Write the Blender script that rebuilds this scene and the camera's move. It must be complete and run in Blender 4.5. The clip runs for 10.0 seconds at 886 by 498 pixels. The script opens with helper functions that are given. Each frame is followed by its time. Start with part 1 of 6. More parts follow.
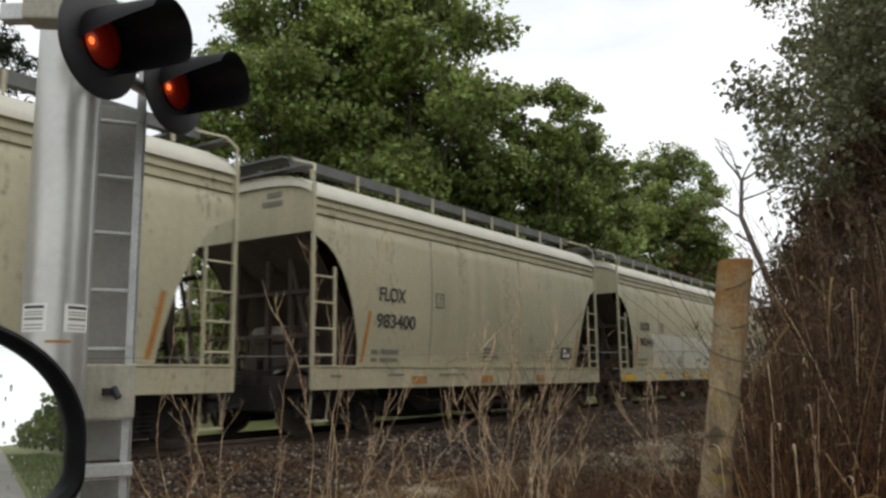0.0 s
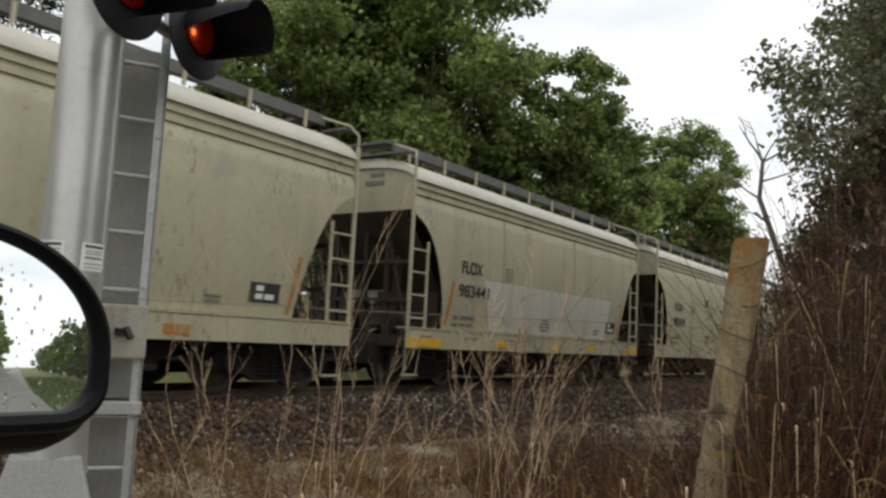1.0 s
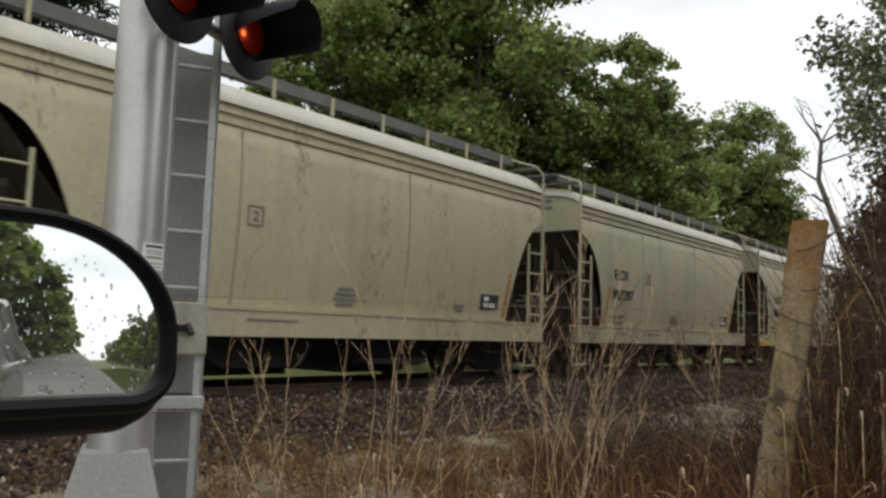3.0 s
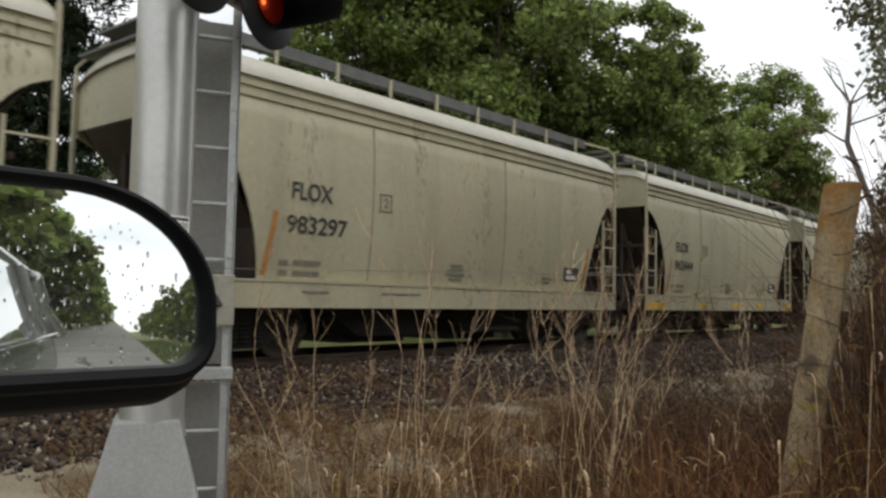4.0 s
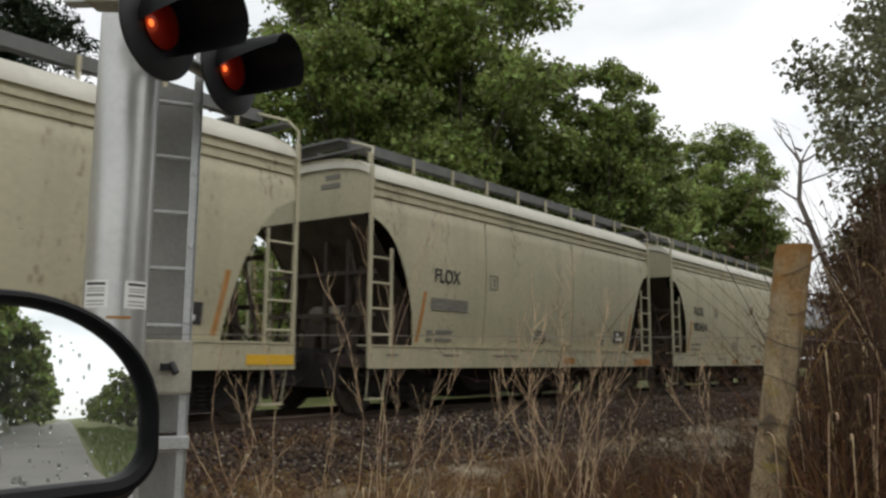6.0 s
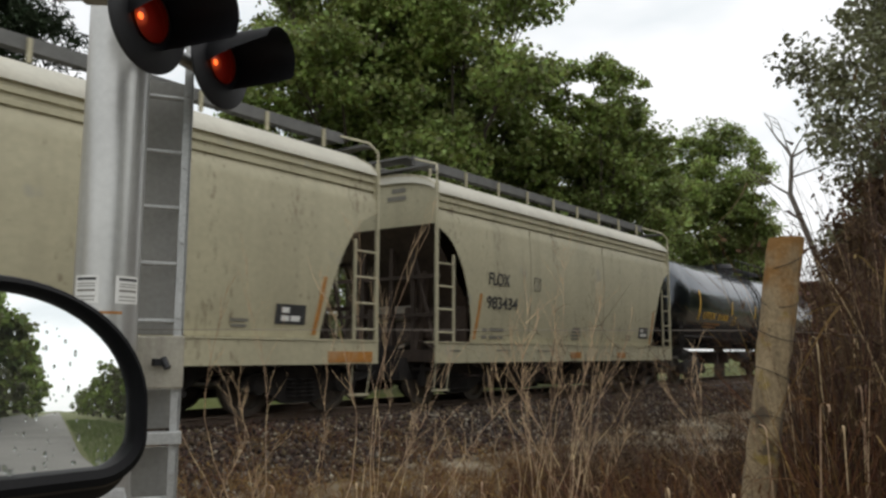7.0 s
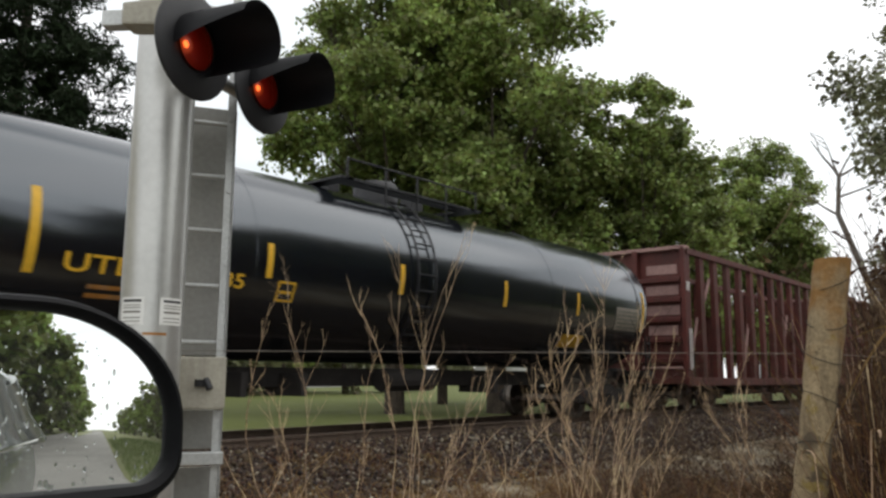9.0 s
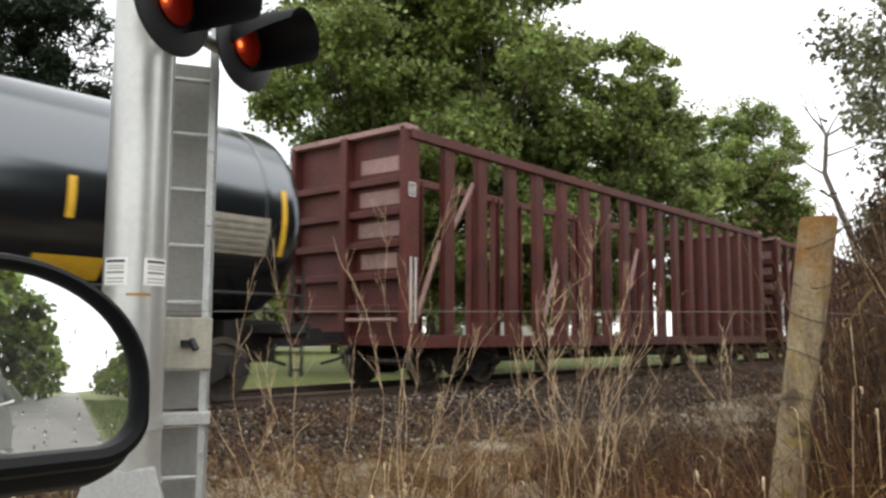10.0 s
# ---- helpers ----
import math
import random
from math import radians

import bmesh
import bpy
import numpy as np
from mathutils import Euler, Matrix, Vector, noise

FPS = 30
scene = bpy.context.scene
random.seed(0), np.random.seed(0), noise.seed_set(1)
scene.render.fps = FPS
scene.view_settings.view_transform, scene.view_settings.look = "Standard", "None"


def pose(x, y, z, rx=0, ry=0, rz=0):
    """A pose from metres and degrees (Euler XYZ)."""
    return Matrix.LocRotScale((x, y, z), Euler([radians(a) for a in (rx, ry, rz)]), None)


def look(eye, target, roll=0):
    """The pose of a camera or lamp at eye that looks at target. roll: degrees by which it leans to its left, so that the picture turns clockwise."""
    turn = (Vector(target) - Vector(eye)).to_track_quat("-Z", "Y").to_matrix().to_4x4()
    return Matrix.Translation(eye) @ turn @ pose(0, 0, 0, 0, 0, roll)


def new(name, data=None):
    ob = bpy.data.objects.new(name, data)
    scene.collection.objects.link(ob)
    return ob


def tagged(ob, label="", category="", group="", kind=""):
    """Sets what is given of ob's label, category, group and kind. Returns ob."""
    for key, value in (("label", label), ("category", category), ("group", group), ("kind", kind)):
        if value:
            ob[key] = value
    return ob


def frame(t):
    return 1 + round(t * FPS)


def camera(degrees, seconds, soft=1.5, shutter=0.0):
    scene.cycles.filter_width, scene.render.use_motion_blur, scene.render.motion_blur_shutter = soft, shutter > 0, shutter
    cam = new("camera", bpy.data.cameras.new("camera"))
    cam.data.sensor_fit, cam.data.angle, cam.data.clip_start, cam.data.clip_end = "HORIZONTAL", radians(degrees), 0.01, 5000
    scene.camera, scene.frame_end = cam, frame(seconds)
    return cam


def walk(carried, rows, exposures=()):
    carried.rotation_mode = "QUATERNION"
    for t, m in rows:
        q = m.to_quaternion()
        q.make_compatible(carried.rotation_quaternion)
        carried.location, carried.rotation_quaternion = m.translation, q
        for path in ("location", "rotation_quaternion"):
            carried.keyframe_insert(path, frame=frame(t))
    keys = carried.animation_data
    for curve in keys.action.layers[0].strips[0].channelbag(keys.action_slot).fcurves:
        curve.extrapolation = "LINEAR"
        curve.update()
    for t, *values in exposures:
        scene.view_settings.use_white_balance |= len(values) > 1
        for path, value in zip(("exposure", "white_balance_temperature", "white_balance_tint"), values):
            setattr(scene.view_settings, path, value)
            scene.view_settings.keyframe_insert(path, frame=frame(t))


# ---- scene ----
cam = camera(57.25, 10.0, soft=2.6, shutter=0.14)
PATH = [
    (0.0, pose(0.0028, -0.0098, 1.4092, 99.002, 0.666, -55.889)),
    (0.5, pose(0.0008, 0.0007, 1.3976, 98.733, -1.641, -57.048)),
    (1.0, pose(-0.0034, -0.0042, 1.3900, 96.489, -2.811, -55.430)),
    (1.5, pose(0.0104, 0.0104, 1.3965, 96.164, -2.056, -55.670)),
    (2.0, pose(-0.0026, 0.0007, 1.3950, 97.419, -1.602, -53.693)),
    (2.5, pose(-0.0037, -0.0046, 1.3954, 97.926, -0.382, -52.497)),
    (2.7, pose(-0.0202, -0.0224, 1.3853, 96.987, -1.110, -52.095)),
    (3.8, pose(0.0138, 0.0213, 1.3777, 94.355, -1.303, -50.305)),
    (4.0, pose(-0.0034, 0.0176, 1.3778, 93.647, -1.049, -50.051)),
    (4.5, pose(-0.0060, 0.0021, 1.4065, 98.868, 0.463, -51.260)),
    (5.0, pose(-0.0110, -0.0077, 1.4144, 100.904, 0.200, -51.939)),
    (5.5, pose(-0.0053, -0.0007, 1.4134, 98.740, -0.170, -52.619)),
    (6.8, pose(-0.0026, 0.0017, 1.4133, 97.168, -0.257, -52.450)),
    (7.0, pose(0.0027, 0.0048, 1.4062, 97.346, -0.157, -53.061)),
    (7.5, pose(-0.0080, 0.0005, 1.4092, 98.762, -0.833, -49.937)),
    (8.0, pose(-0.0087, -0.0097, 1.4084, 99.743, -0.729, -49.274)),
    (8.5, pose(-0.0045, -0.0144, 1.4077, 98.972, -0.438, -49.513)),
    (9.0, pose(0.0023, -0.0067, 1.4050, 98.879, -0.415, -50.215)),
    (9.5, pose(0.0048, -0.0041, 1.4068, 96.103, -0.145, -49.238)),
    (10.0, pose(0.0264, 0.0027, 1.4041, 96.080, -0.182, -51.029)),
]
walk(cam, PATH, exposures=[(0.0, -0.06), (1.5, -0.14), (2.5, -0.14), (4.0, -0.07), (4.5, -0.15), (8.5, -0.12), (9.0, 0.09), (9.5, 0.50), (10.0, 0.66)])

# ---- world, sun ----
world = bpy.data.worlds.new("overcast_sky")
scene.world = world
world.use_nodes = True
wn, wl = world.node_tree.nodes, world.node_tree.links
wn.clear()
w_out = wn.new("ShaderNodeOutputWorld")
w_bg = wn.new("ShaderNodeBackground")
w_sky = wn.new("ShaderNodeTexSky")
w_sky.sky_type, w_sky.sun_disc = "NISHITA", False
w_sky.sun_elevation, w_sky.sun_rotation = radians(55), radians(150)
w_scale = wn.new("ShaderNodeVectorMath")
w_scale.operation = "SCALE"
w_scale.inputs[3].default_value = 0.1
w_co = wn.new("ShaderNodeTexCoord")
w_map = wn.new("ShaderNodeMapping")
w_map.inputs["Scale"].default_value = (1.0, 1.0, 3.2)
w_noise = wn.new("ShaderNodeTexNoise")
w_noise.inputs["Scale"].default_value = 2.2
w_noise.inputs["Detail"].default_value = 5
w_ramp = wn.new("ShaderNodeValToRGB")
w_ramp.color_ramp.elements[0].position, w_ramp.color_ramp.elements[0].color = 0.34, (0.98, 1.04, 1.06, 1)
w_ramp.color_ramp.elements[1].position, w_ramp.color_ramp.elements[1].color = 0.52, (1.30, 1.30, 1.30, 1)
w_mix = wn.new("ShaderNodeMixRGB")
w_mix.inputs[0].default_value = 0.88
wl.new(w_sky.outputs[0], w_scale.inputs[0])
wl.new(w_co.outputs["Generated"], w_map.inputs[0])
wl.new(w_map.outputs[0], w_noise.inputs["Vector"])
wl.new(w_noise.outputs["Fac"], w_ramp.inputs[0])
wl.new(w_scale.outputs[0], w_mix.inputs[1])
wl.new(w_ramp.outputs[0], w_mix.inputs[2])
wl.new(w_mix.outputs[0], w_bg.inputs[0])
w_bg.inputs[1].default_value = 1.0
wl.new(w_bg.outputs[0], w_out.inputs[0])

sun_data = bpy.data.lights.new("sun", "SUN")
sun_data.energy, sun_data.angle, sun_data.color = 1.0, radians(75), (1.0, 0.97, 0.92)
sun = new("sun", sun_data)
sun.matrix_world = look((6.0, -9.0, 16.0), (0, 0, 0))


# ---- materials ----
def surface(name, col, rough=0.6, metal=0.0, var=0.18, scale=2.0, fine=45.0, bump=0.15, dist=0.01, dirt=None, streak=0.0, spread=6.0,
            island=0.0, coat=0.0, leaf=0.0, shift=True, spots=None):
    """A procedural surface: coarse and fine variation, optional running dirt, per-island tint, fine relief."""
    m = bpy.data.materials.new(name)
    m.use_nodes = True
    n, l = m.node_tree.nodes, m.node_tree.links
    b = n["Principled BSDF"]
    b.inputs["Roughness"].default_value, b.inputs["Metallic"].default_value = rough, metal
    b.inputs["Coat Weight"].default_value = coat
    co = n.new("ShaderNodeTexCoord")
    vec = co.outputs["Object"]
    if shift:
        inf = n.new("ShaderNodeObjectInfo")
        sc = n.new("ShaderNodeMath")
        sc.operation, sc.inputs[1].default_value = "MULTIPLY", 37.0
        l.new(inf.outputs["Random"], sc.inputs[0])
        ad = n.new("ShaderNodeVectorMath")
        l.new(vec, ad.inputs[0])
        l.new(sc.outputs[0], ad.inputs[1])
        vec = ad.outputs[0]
    big, small = n.new("ShaderNodeTexNoise"), n.new("ShaderNodeTexNoise")
    for q, s in ((big, scale), (small, fine)):
        q.inputs["Scale"].default_value, q.inputs["Detail"].default_value = s, 4
        l.new(vec, q.inputs["Vector"])
    add = n.new("ShaderNodeMath")
    add.operation = "ADD"
    l.new(big.outputs["Fac"], add.inputs[0])
    l.new(small.outputs["Fac"], add.inputs[1])
    fac = n.new("ShaderNodeMapRange")
    fac.inputs[1].default_value, fac.inputs[2].default_value = 0.7, 1.3
    l.new(add.outputs[0], fac.inputs[0])
    mix = n.new("ShaderNodeMixRGB")
    mix.inputs[1].default_value = (*[c * (1 - var) for c in col], 1)
    mix.inputs[2].default_value = (*[min(1, c * (1 + var)) for c in col], 1)
    l.new(fac.outputs[0], mix.inputs[0])
    out = mix.outputs[0]
    if dirt:
        mp = n.new("ShaderNodeMapping")
        mp.inputs["Scale"].default_value = (spread, spread, spread * 0.07)
        l.new(vec, mp.inputs[0])
        st = n.new("ShaderNodeTexNoise")
        st.inputs["Scale"].default_value, st.inputs["Detail"].default_value = 1.0, 6
        l.new(mp.outputs[0], st.inputs["Vector"])
        r = n.new("ShaderNodeMapRange")
        r.inputs[1].default_value, r.inputs[2].default_value, r.inputs[4].default_value = 0.5, 0.78, streak
        l.new(st.outputs["Fac"], r.inputs[0])
        mx = n.new("ShaderNodeMixRGB")
        mx.inputs[2].default_value = (*dirt, 1)
        l.new(r.outputs[0], mx.inputs[0])
        l.new(out, mx.inputs[1])
        out = mx.outputs[0]
    if spots:
        for size, lo, tone in spots:
            sp = n.new("ShaderNodeTexNoise")
            sp.inputs["Scale"].default_value, sp.inputs["Detail"].default_value = size, 7
            l.new(vec, sp.inputs["Vector"])
            r = n.new("ShaderNodeMapRange")
            r.inputs[1].default_value, r.inputs[2].default_value, r.inputs[4].default_value = lo, lo + 0.06, 0.8
            l.new(sp.outputs["Fac"], r.inputs[0])
            mx = n.new("ShaderNodeMixRGB")
            mx.inputs[2].default_value = (*tone, 1)
            l.new(r.outputs[0], mx.inputs[0])
            l.new(out, mx.inputs[1])
            out = mx.outputs[0]
    if island:
        g = n.new("ShaderNodeNewGeometry")
        hs = n.new("ShaderNodeHueSaturation")
        for k, (lo, hi) in (("Value", (1 - island, 1 + island)), ("Hue", (0.5 - 0.05 * island, 0.5 + 0.05 * island))):
            r = n.new("ShaderNodeMapRange")
            r.inputs[3].default_value, r.inputs[4].default_value = lo, hi
            l.new(g.outputs["Random Per Island"], r.inputs[0])
            l.new(r.outputs[0], hs.inputs[k])
        l.new(out, hs.inputs["Color"])
        out = hs.outputs[0]
    l.new(out, b.inputs["Base Color"])
    if bump:
        bp = n.new("ShaderNodeBump")
        bp.inputs["Strength"].default_value, bp.inputs["Distance"].default_value = bump, dist
        l.new(small.outputs["Fac"], bp.inputs["Height"])
        l.new(bp.outputs[0], b.inputs["Normal"])
    if leaf:
        tr = n.new("ShaderNodeBsdfTranslucent")
        l.new(out, tr.inputs[0])
        ms = n.new("ShaderNodeMixShader")
        ms.inputs[0].default_value = leaf
        l.new(b.outputs[0], ms.inputs[1])
        l.new(tr.outputs[0], ms.inputs[2])
        l.new(ms.outputs[0], n["Material Output"].inputs[0])
    return m


BEIGE = surface("hopper_paint", (0.452, 0.418, 0.284), 0.55, var=0.10, scale=0.7, fine=12, bump=0.06, dirt=(0.21, 0.18, 0.125), streak=0.36, spread=2.1,
                spots=((14.0, 0.70, (0.14, 0.12, 0.09)), (1.6, 0.66, (0.36, 0.34, 0.27))))


def rust_marks(m, tone, low=1.0):
    """Small rust chips with short drips, gathered in loose upright columns."""
    n, l = m.node_tree.nodes, m.node_tree.links
    base = n["Principled BSDF"].inputs["Base Color"]
    old = base.links[0].from_socket
    co = n.new("ShaderNodeTexCoord")
    facs = []
    for sx, sz, detail in ((19.0, 5.5, 6), (1.3, 0.28, 3)):
        mp, no = n.new("ShaderNodeMapping"), n.new("ShaderNodeTexNoise")
        mp.inputs["Scale"].default_value = (sx, sx, sz)
        no.inputs["Scale"].default_value, no.inputs["Detail"].default_value = 1.0, detail
        l.new(co.outputs["Object"], mp.inputs[0])
        l.new(mp.outputs[0], no.inputs["Vector"])
        facs.append(no.outputs["Fac"])
    ma, rg, mx = n.new("ShaderNodeMath"), n.new("ShaderNodeMapRange"), n.new("ShaderNodeMixRGB")
    ma.operation, ma.inputs[1].default_value = "MULTIPLY_ADD", 0.8
    l.new(facs[1], ma.inputs[0])
    l.new(facs[0], ma.inputs[2])
    rg.inputs[1].default_value, rg.inputs[2].default_value, rg.inputs[4].default_value = low + 0.05, low + 0.17, 0.62
    l.new(ma.outputs[0], rg.inputs[0])
    mx.inputs[2].default_value = (*tone, 1)
    l.new(rg.outputs[0], mx.inputs[0])
    l.new(old, mx.inputs[1])
    l.new(mx.outputs[0], base)


rust_marks(BEIGE, (0.105, 0.062, 0.034), 0.985)
ROOFPAINT = surface("roof_paint", (0.47, 0.45, 0.37), 0.5, var=0.1, scale=1.5, fine=20, bump=0.04, dirt=(0.3, 0.26, 0.2), streak=0.35, spread=3)
# wagon ends: grimy brown, with the shade under the arches mixed into the colour
SHADEDENDPAINT = surface("shaded_grimy_end_paint", (0.050, 0.034, 0.024), 0.8, var=0.35, scale=1.3, fine=14, bump=0.1, dirt=(0.02, 0.014, 0.010), streak=0.9, spread=2.5)
GRATE = surface("roofwalk_grating", (0.13, 0.13, 0.125), 0.7, 0.2, var=0.25, scale=4, fine=60, bump=0.2)
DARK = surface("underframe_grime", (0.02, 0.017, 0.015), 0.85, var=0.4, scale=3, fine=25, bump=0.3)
STEEL = surface("wheel_steel", (0.16, 0.14, 0.12), 0.45, 0.7, var=0.3, scale=6, fine=40)
RAILTOP = surface("rail_steel", (0.15, 0.11, 0.085), 0.6, 0.4, var=0.3, scale=3, fine=30)
LETTER = surface("black_stencil", (0.035, 0.035, 0.035), 0.7, var=0.3, scale=5, fine=30, bump=0)
PALEBEIGE = surface("fresh_beige_paint", (0.57, 0.555, 0.48), 0.5, var=0.08, scale=1, fine=12, bump=0.03, dirt=(0.25, 0.22, 0.16), streak=0.4, spread=2.6)
SEAM = surface("grimy_weld_seam", (0.23, 0.20, 0.15), 0.8, var=0.3, scale=3, fine=20)
GREYLETTER = surface("worn_stencil", (0.19, 0.18, 0.15), 0.7, var=0.3, scale=5, fine=30, bump=0)
WHITE = surface("white_label", (0.78, 0.78, 0.75), 0.6, var=0.08, scale=8, fine=50, bump=0)
YELLOW = surface("yellow_reflector", (0.72, 0.42, 0.03), 0.5, var=0.15, scale=6, fine=30, bump=0)
ORANGE = surface("orange_marking", (0.40, 0.175, 0.035), 0.6, var=0.25, scale=6, fine=30, bump=0, dirt=(0.4, 0.36, 0.28), streak=0.6, spread=4)
BLACKTANK = surface("glossy_black_tank", (0.006, 0.0075, 0.010), 0.17, var=0.3, scale=1.0, fine=8, bump=0.0, dirt=(0.02, 0.018, 0.016), streak=0.25, spread=2)
OXIDE = surface("oxide_red_paint", (0.092, 0.018, 0.013), 0.65, var=0.4, scale=1.6, fine=18, bump=0.12, dirt=(0.06, 0.026, 0.018), streak=0.7, spread=3)
PALEDUST = surface("dusty_worn_red", (0.33, 0.20, 0.18), 0.8, var=0.3, scale=3, fine=22, bump=0.1)
ALU = surface("brushed_aluminium", (0.52, 0.52, 0.50), 0.34, 0.62, var=0.07, scale=2.5, fine=30, bump=0.02, dirt=(0.42, 0.42, 0.41), streak=0.5, spread=5)
GALV = surface("galvanised_steel", (0.50, 0.51, 0.50), 0.5, 0.6, var=0.15, scale=6, fine=60, bump=0.08)
BASEALU = surface("dull_aluminium_casting", (0.33, 0.33, 0.32), 0.6, 0.25, var=0.15, scale=3, fine=60, bump=0.1, dirt=(0.18, 0.17, 0.15), streak=0.5, spread=5)
PLATE = surface("grey_guard_plate", (0.33, 0.325, 0.30), 0.6, 0.1, var=0.12, scale=3, fine=40, bump=0.05)
TANBOX = surface("weathered_tan_casting", (0.36, 0.34, 0.28), 0.65, 0.1, var=0.15, scale=7, fine=50, bump=0.1, dirt=(0.14, 0.12, 0.09), streak=0.4, spread=12)
BLACKPAINT = surface("satin_black_paint", (0.009, 0.009, 0.011), 0.5, var=0.3, scale=6, fine=40, bump=0.05)
BLACKPLASTIC = surface("black_plastic", (0.005, 0.005, 0.006), 0.55, var=0.25, scale=20, fine=300, bump=0.08, dist=0.001)
SILVERCAR = surface("silver_car_paint", (0.48, 0.50, 0.49), 0.22, 0.6, var=0.04, scale=2, fine=30, bump=0, coat=0.6)
TYRE = surface("tyre_rubber", (0.02, 0.02, 0.02), 0.85, var=0.2)
POSTWOOD = surface("weathered_post_wood", (0.30, 0.23, 0.135), 0.9, var=0.35, scale=6, fine=45, bump=0.5, dist=0.015, dirt=(0.05, 0.036, 0.025), streak=1.0, spread=16,
                   spots=((8.0, 0.585, (0.26, 0.19, 0.05)), (5.0, 0.60, (0.075, 0.058, 0.04)), (22.0, 0.66, (0.04, 0.03, 0.022))))
pw_n, pw_l = POSTWOOD.node_tree.nodes, POSTWOOD.node_tree.links
pw_base = pw_n["Principled BSDF"].inputs["Base Color"]
pw_old = pw_base.links[0].from_socket
pw_co, pw_sep, pw_noise = pw_n.new("ShaderNodeTexCoord"), pw_n.new("ShaderNodeSeparateXYZ"), pw_n.new("ShaderNodeTexNoise")
pw_noise.inputs["Scale"].default_value, pw_noise.inputs["Detail"].default_value = 7.0, 7
pw_add, pw_range, pw_mix = pw_n.new("ShaderNodeMath"), pw_n.new("ShaderNodeMapRange"), pw_n.new("ShaderNodeMixRGB")
pw_add.operation, pw_add.inputs[1].default_value = "MULTIPLY_ADD", 1.5
pw_range.inputs[1].default_value, pw_range.inputs[2].default_value, pw_range.inputs[4].default_value = 2.32, 2.75, 0.8
pw_mix.inputs[2].default_value = (0.25, 0.115, 0.02, 1)
pw_l.new(pw_co.outputs["Object"], pw_sep.inputs[0])
pw_l.new(pw_co.outputs["Object"], pw_noise.inputs["Vector"])
pw_l.new(pw_noise.outputs["Fac"], pw_add.inputs[0])
pw_l.new(pw_sep.outputs[2], pw_add.inputs[2])
pw_l.new(pw_add.outputs[0], pw_range.inputs[0])
pw_l.new(pw_range.outputs[0], pw_mix.inputs[0])
pw_l.new(pw_old, pw_mix.inputs[1])
pw_l.new(pw_mix.outputs[0], pw_base)
BARK = surface("tree_bark", (0.07, 0.055, 0.042), 0.95, var=0.4, scale=3, fine=18, bump=0.6, dist=0.03)
GREYBARK = surface("dead_grey_bark", (0.20, 0.175, 0.15), 0.95, var=0.3, scale=5, fine=30, bump=0.4)
LEAF = surface("maple_leaves", (0.225, 0.272, 0.078), 0.5, var=0.5, scale=0.3, fine=1.6, bump=0, island=0.6, leaf=0.46)
LEAF2 = surface("dusty_green_leaves", (0.18, 0.185, 0.095), 0.42, var=0.35, scale=0.5, fine=2, bump=0, island=0.45, leaf=0.4)
NEEDLE = surface("dark_conifer_foliage", (0.020, 0.031, 0.014), 0.85, var=0.4, scale=0.5, fine=3, bump=0, island=0.4, leaf=0.12)
DEADLEAF = surface("dead_brown_leaves", (0.105, 0.060, 0.028), 0.8, var=0.35, scale=1, fine=4, bump=0, island=0.4, leaf=0.2)
STRAW = surface("straw_grass", (0.172, 0.094, 0.033), 0.85, var=0.5, scale=0.6, fine=5, bump=0, island=0.5, leaf=0.15)
STALK = surface("dry_stalk", (0.52, 0.375, 0.23), 0.85, var=0.3, scale=3, fine=30, bump=0.1, island=0.3)
BRUSH = surface("brown_brush_twigs", (0.064, 0.033, 0.018), 0.9, var=0.35, scale=0.8, fine=8, bump=0, island=0.8)
RUSTWEED = surface("rusty_brown_weeds", (0.122, 0.045, 0.018), 0.9, var=0.35, scale=0.8, fine=8, bump=0, island=0.5)
GREENGRASS = surface("green_verge_grass", (0.10, 0.14, 0.035), 0.8, var=0.35, scale=0.8, fine=6, bump=0, island=0.4, leaf=0.2)
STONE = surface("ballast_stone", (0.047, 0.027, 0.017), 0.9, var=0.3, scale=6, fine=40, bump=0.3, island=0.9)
PALESTONE = surface("pale_ballast_stone", (0.20, 0.17, 0.135), 0.9, var=0.3, scale=6, fine=40, bump=0.3, island=0.7)
ASPHALT = surface("worn_asphalt", (0.21, 0.20, 0.18), 0.9, var=0.22, scale=0.5, fine=90, bump=0.3, shift=False)
TIEWOOD = surface("creosoted_tie", (0.06, 0.048, 0.038), 0.95, var=0.35, scale=3, fine=25, bump=0.5)
SIDING = surface("white_siding", (0.30, 0.30, 0.285), 0.7, var=0.06, scale=1, fine=10)
SHINGLE = surface("grey_shingle", (0.12, 0.12, 0.12), 0.9, var=0.2, scale=1, fine=10)

BLACKTANK.node_tree.nodes["Principled BSDF"].inputs["IOR"].default_value = 1.95
BLACKTANK.node_tree.nodes["Principled BSDF"].inputs["Specular Tint"].default_value = (0.86, 0.93, 1.0, 1)
for dull in (BLACKPLASTIC, NEEDLE):
    dull.node_tree.nodes["Principled BSDF"].inputs["Specular IOR Level"].default_value = 0.18


def plain(name, rough, metal, col):
    m = bpy.data.materials.new(name)
    m.use_nodes = True
    b = m.node_tree.nodes["Principled BSDF"]
    b.inputs["Base Color"].default_value = (*col, 1)
    b.inputs["Roughness"].default_value, b.inputs["Metallic"].default_value = rough, metal
    return m


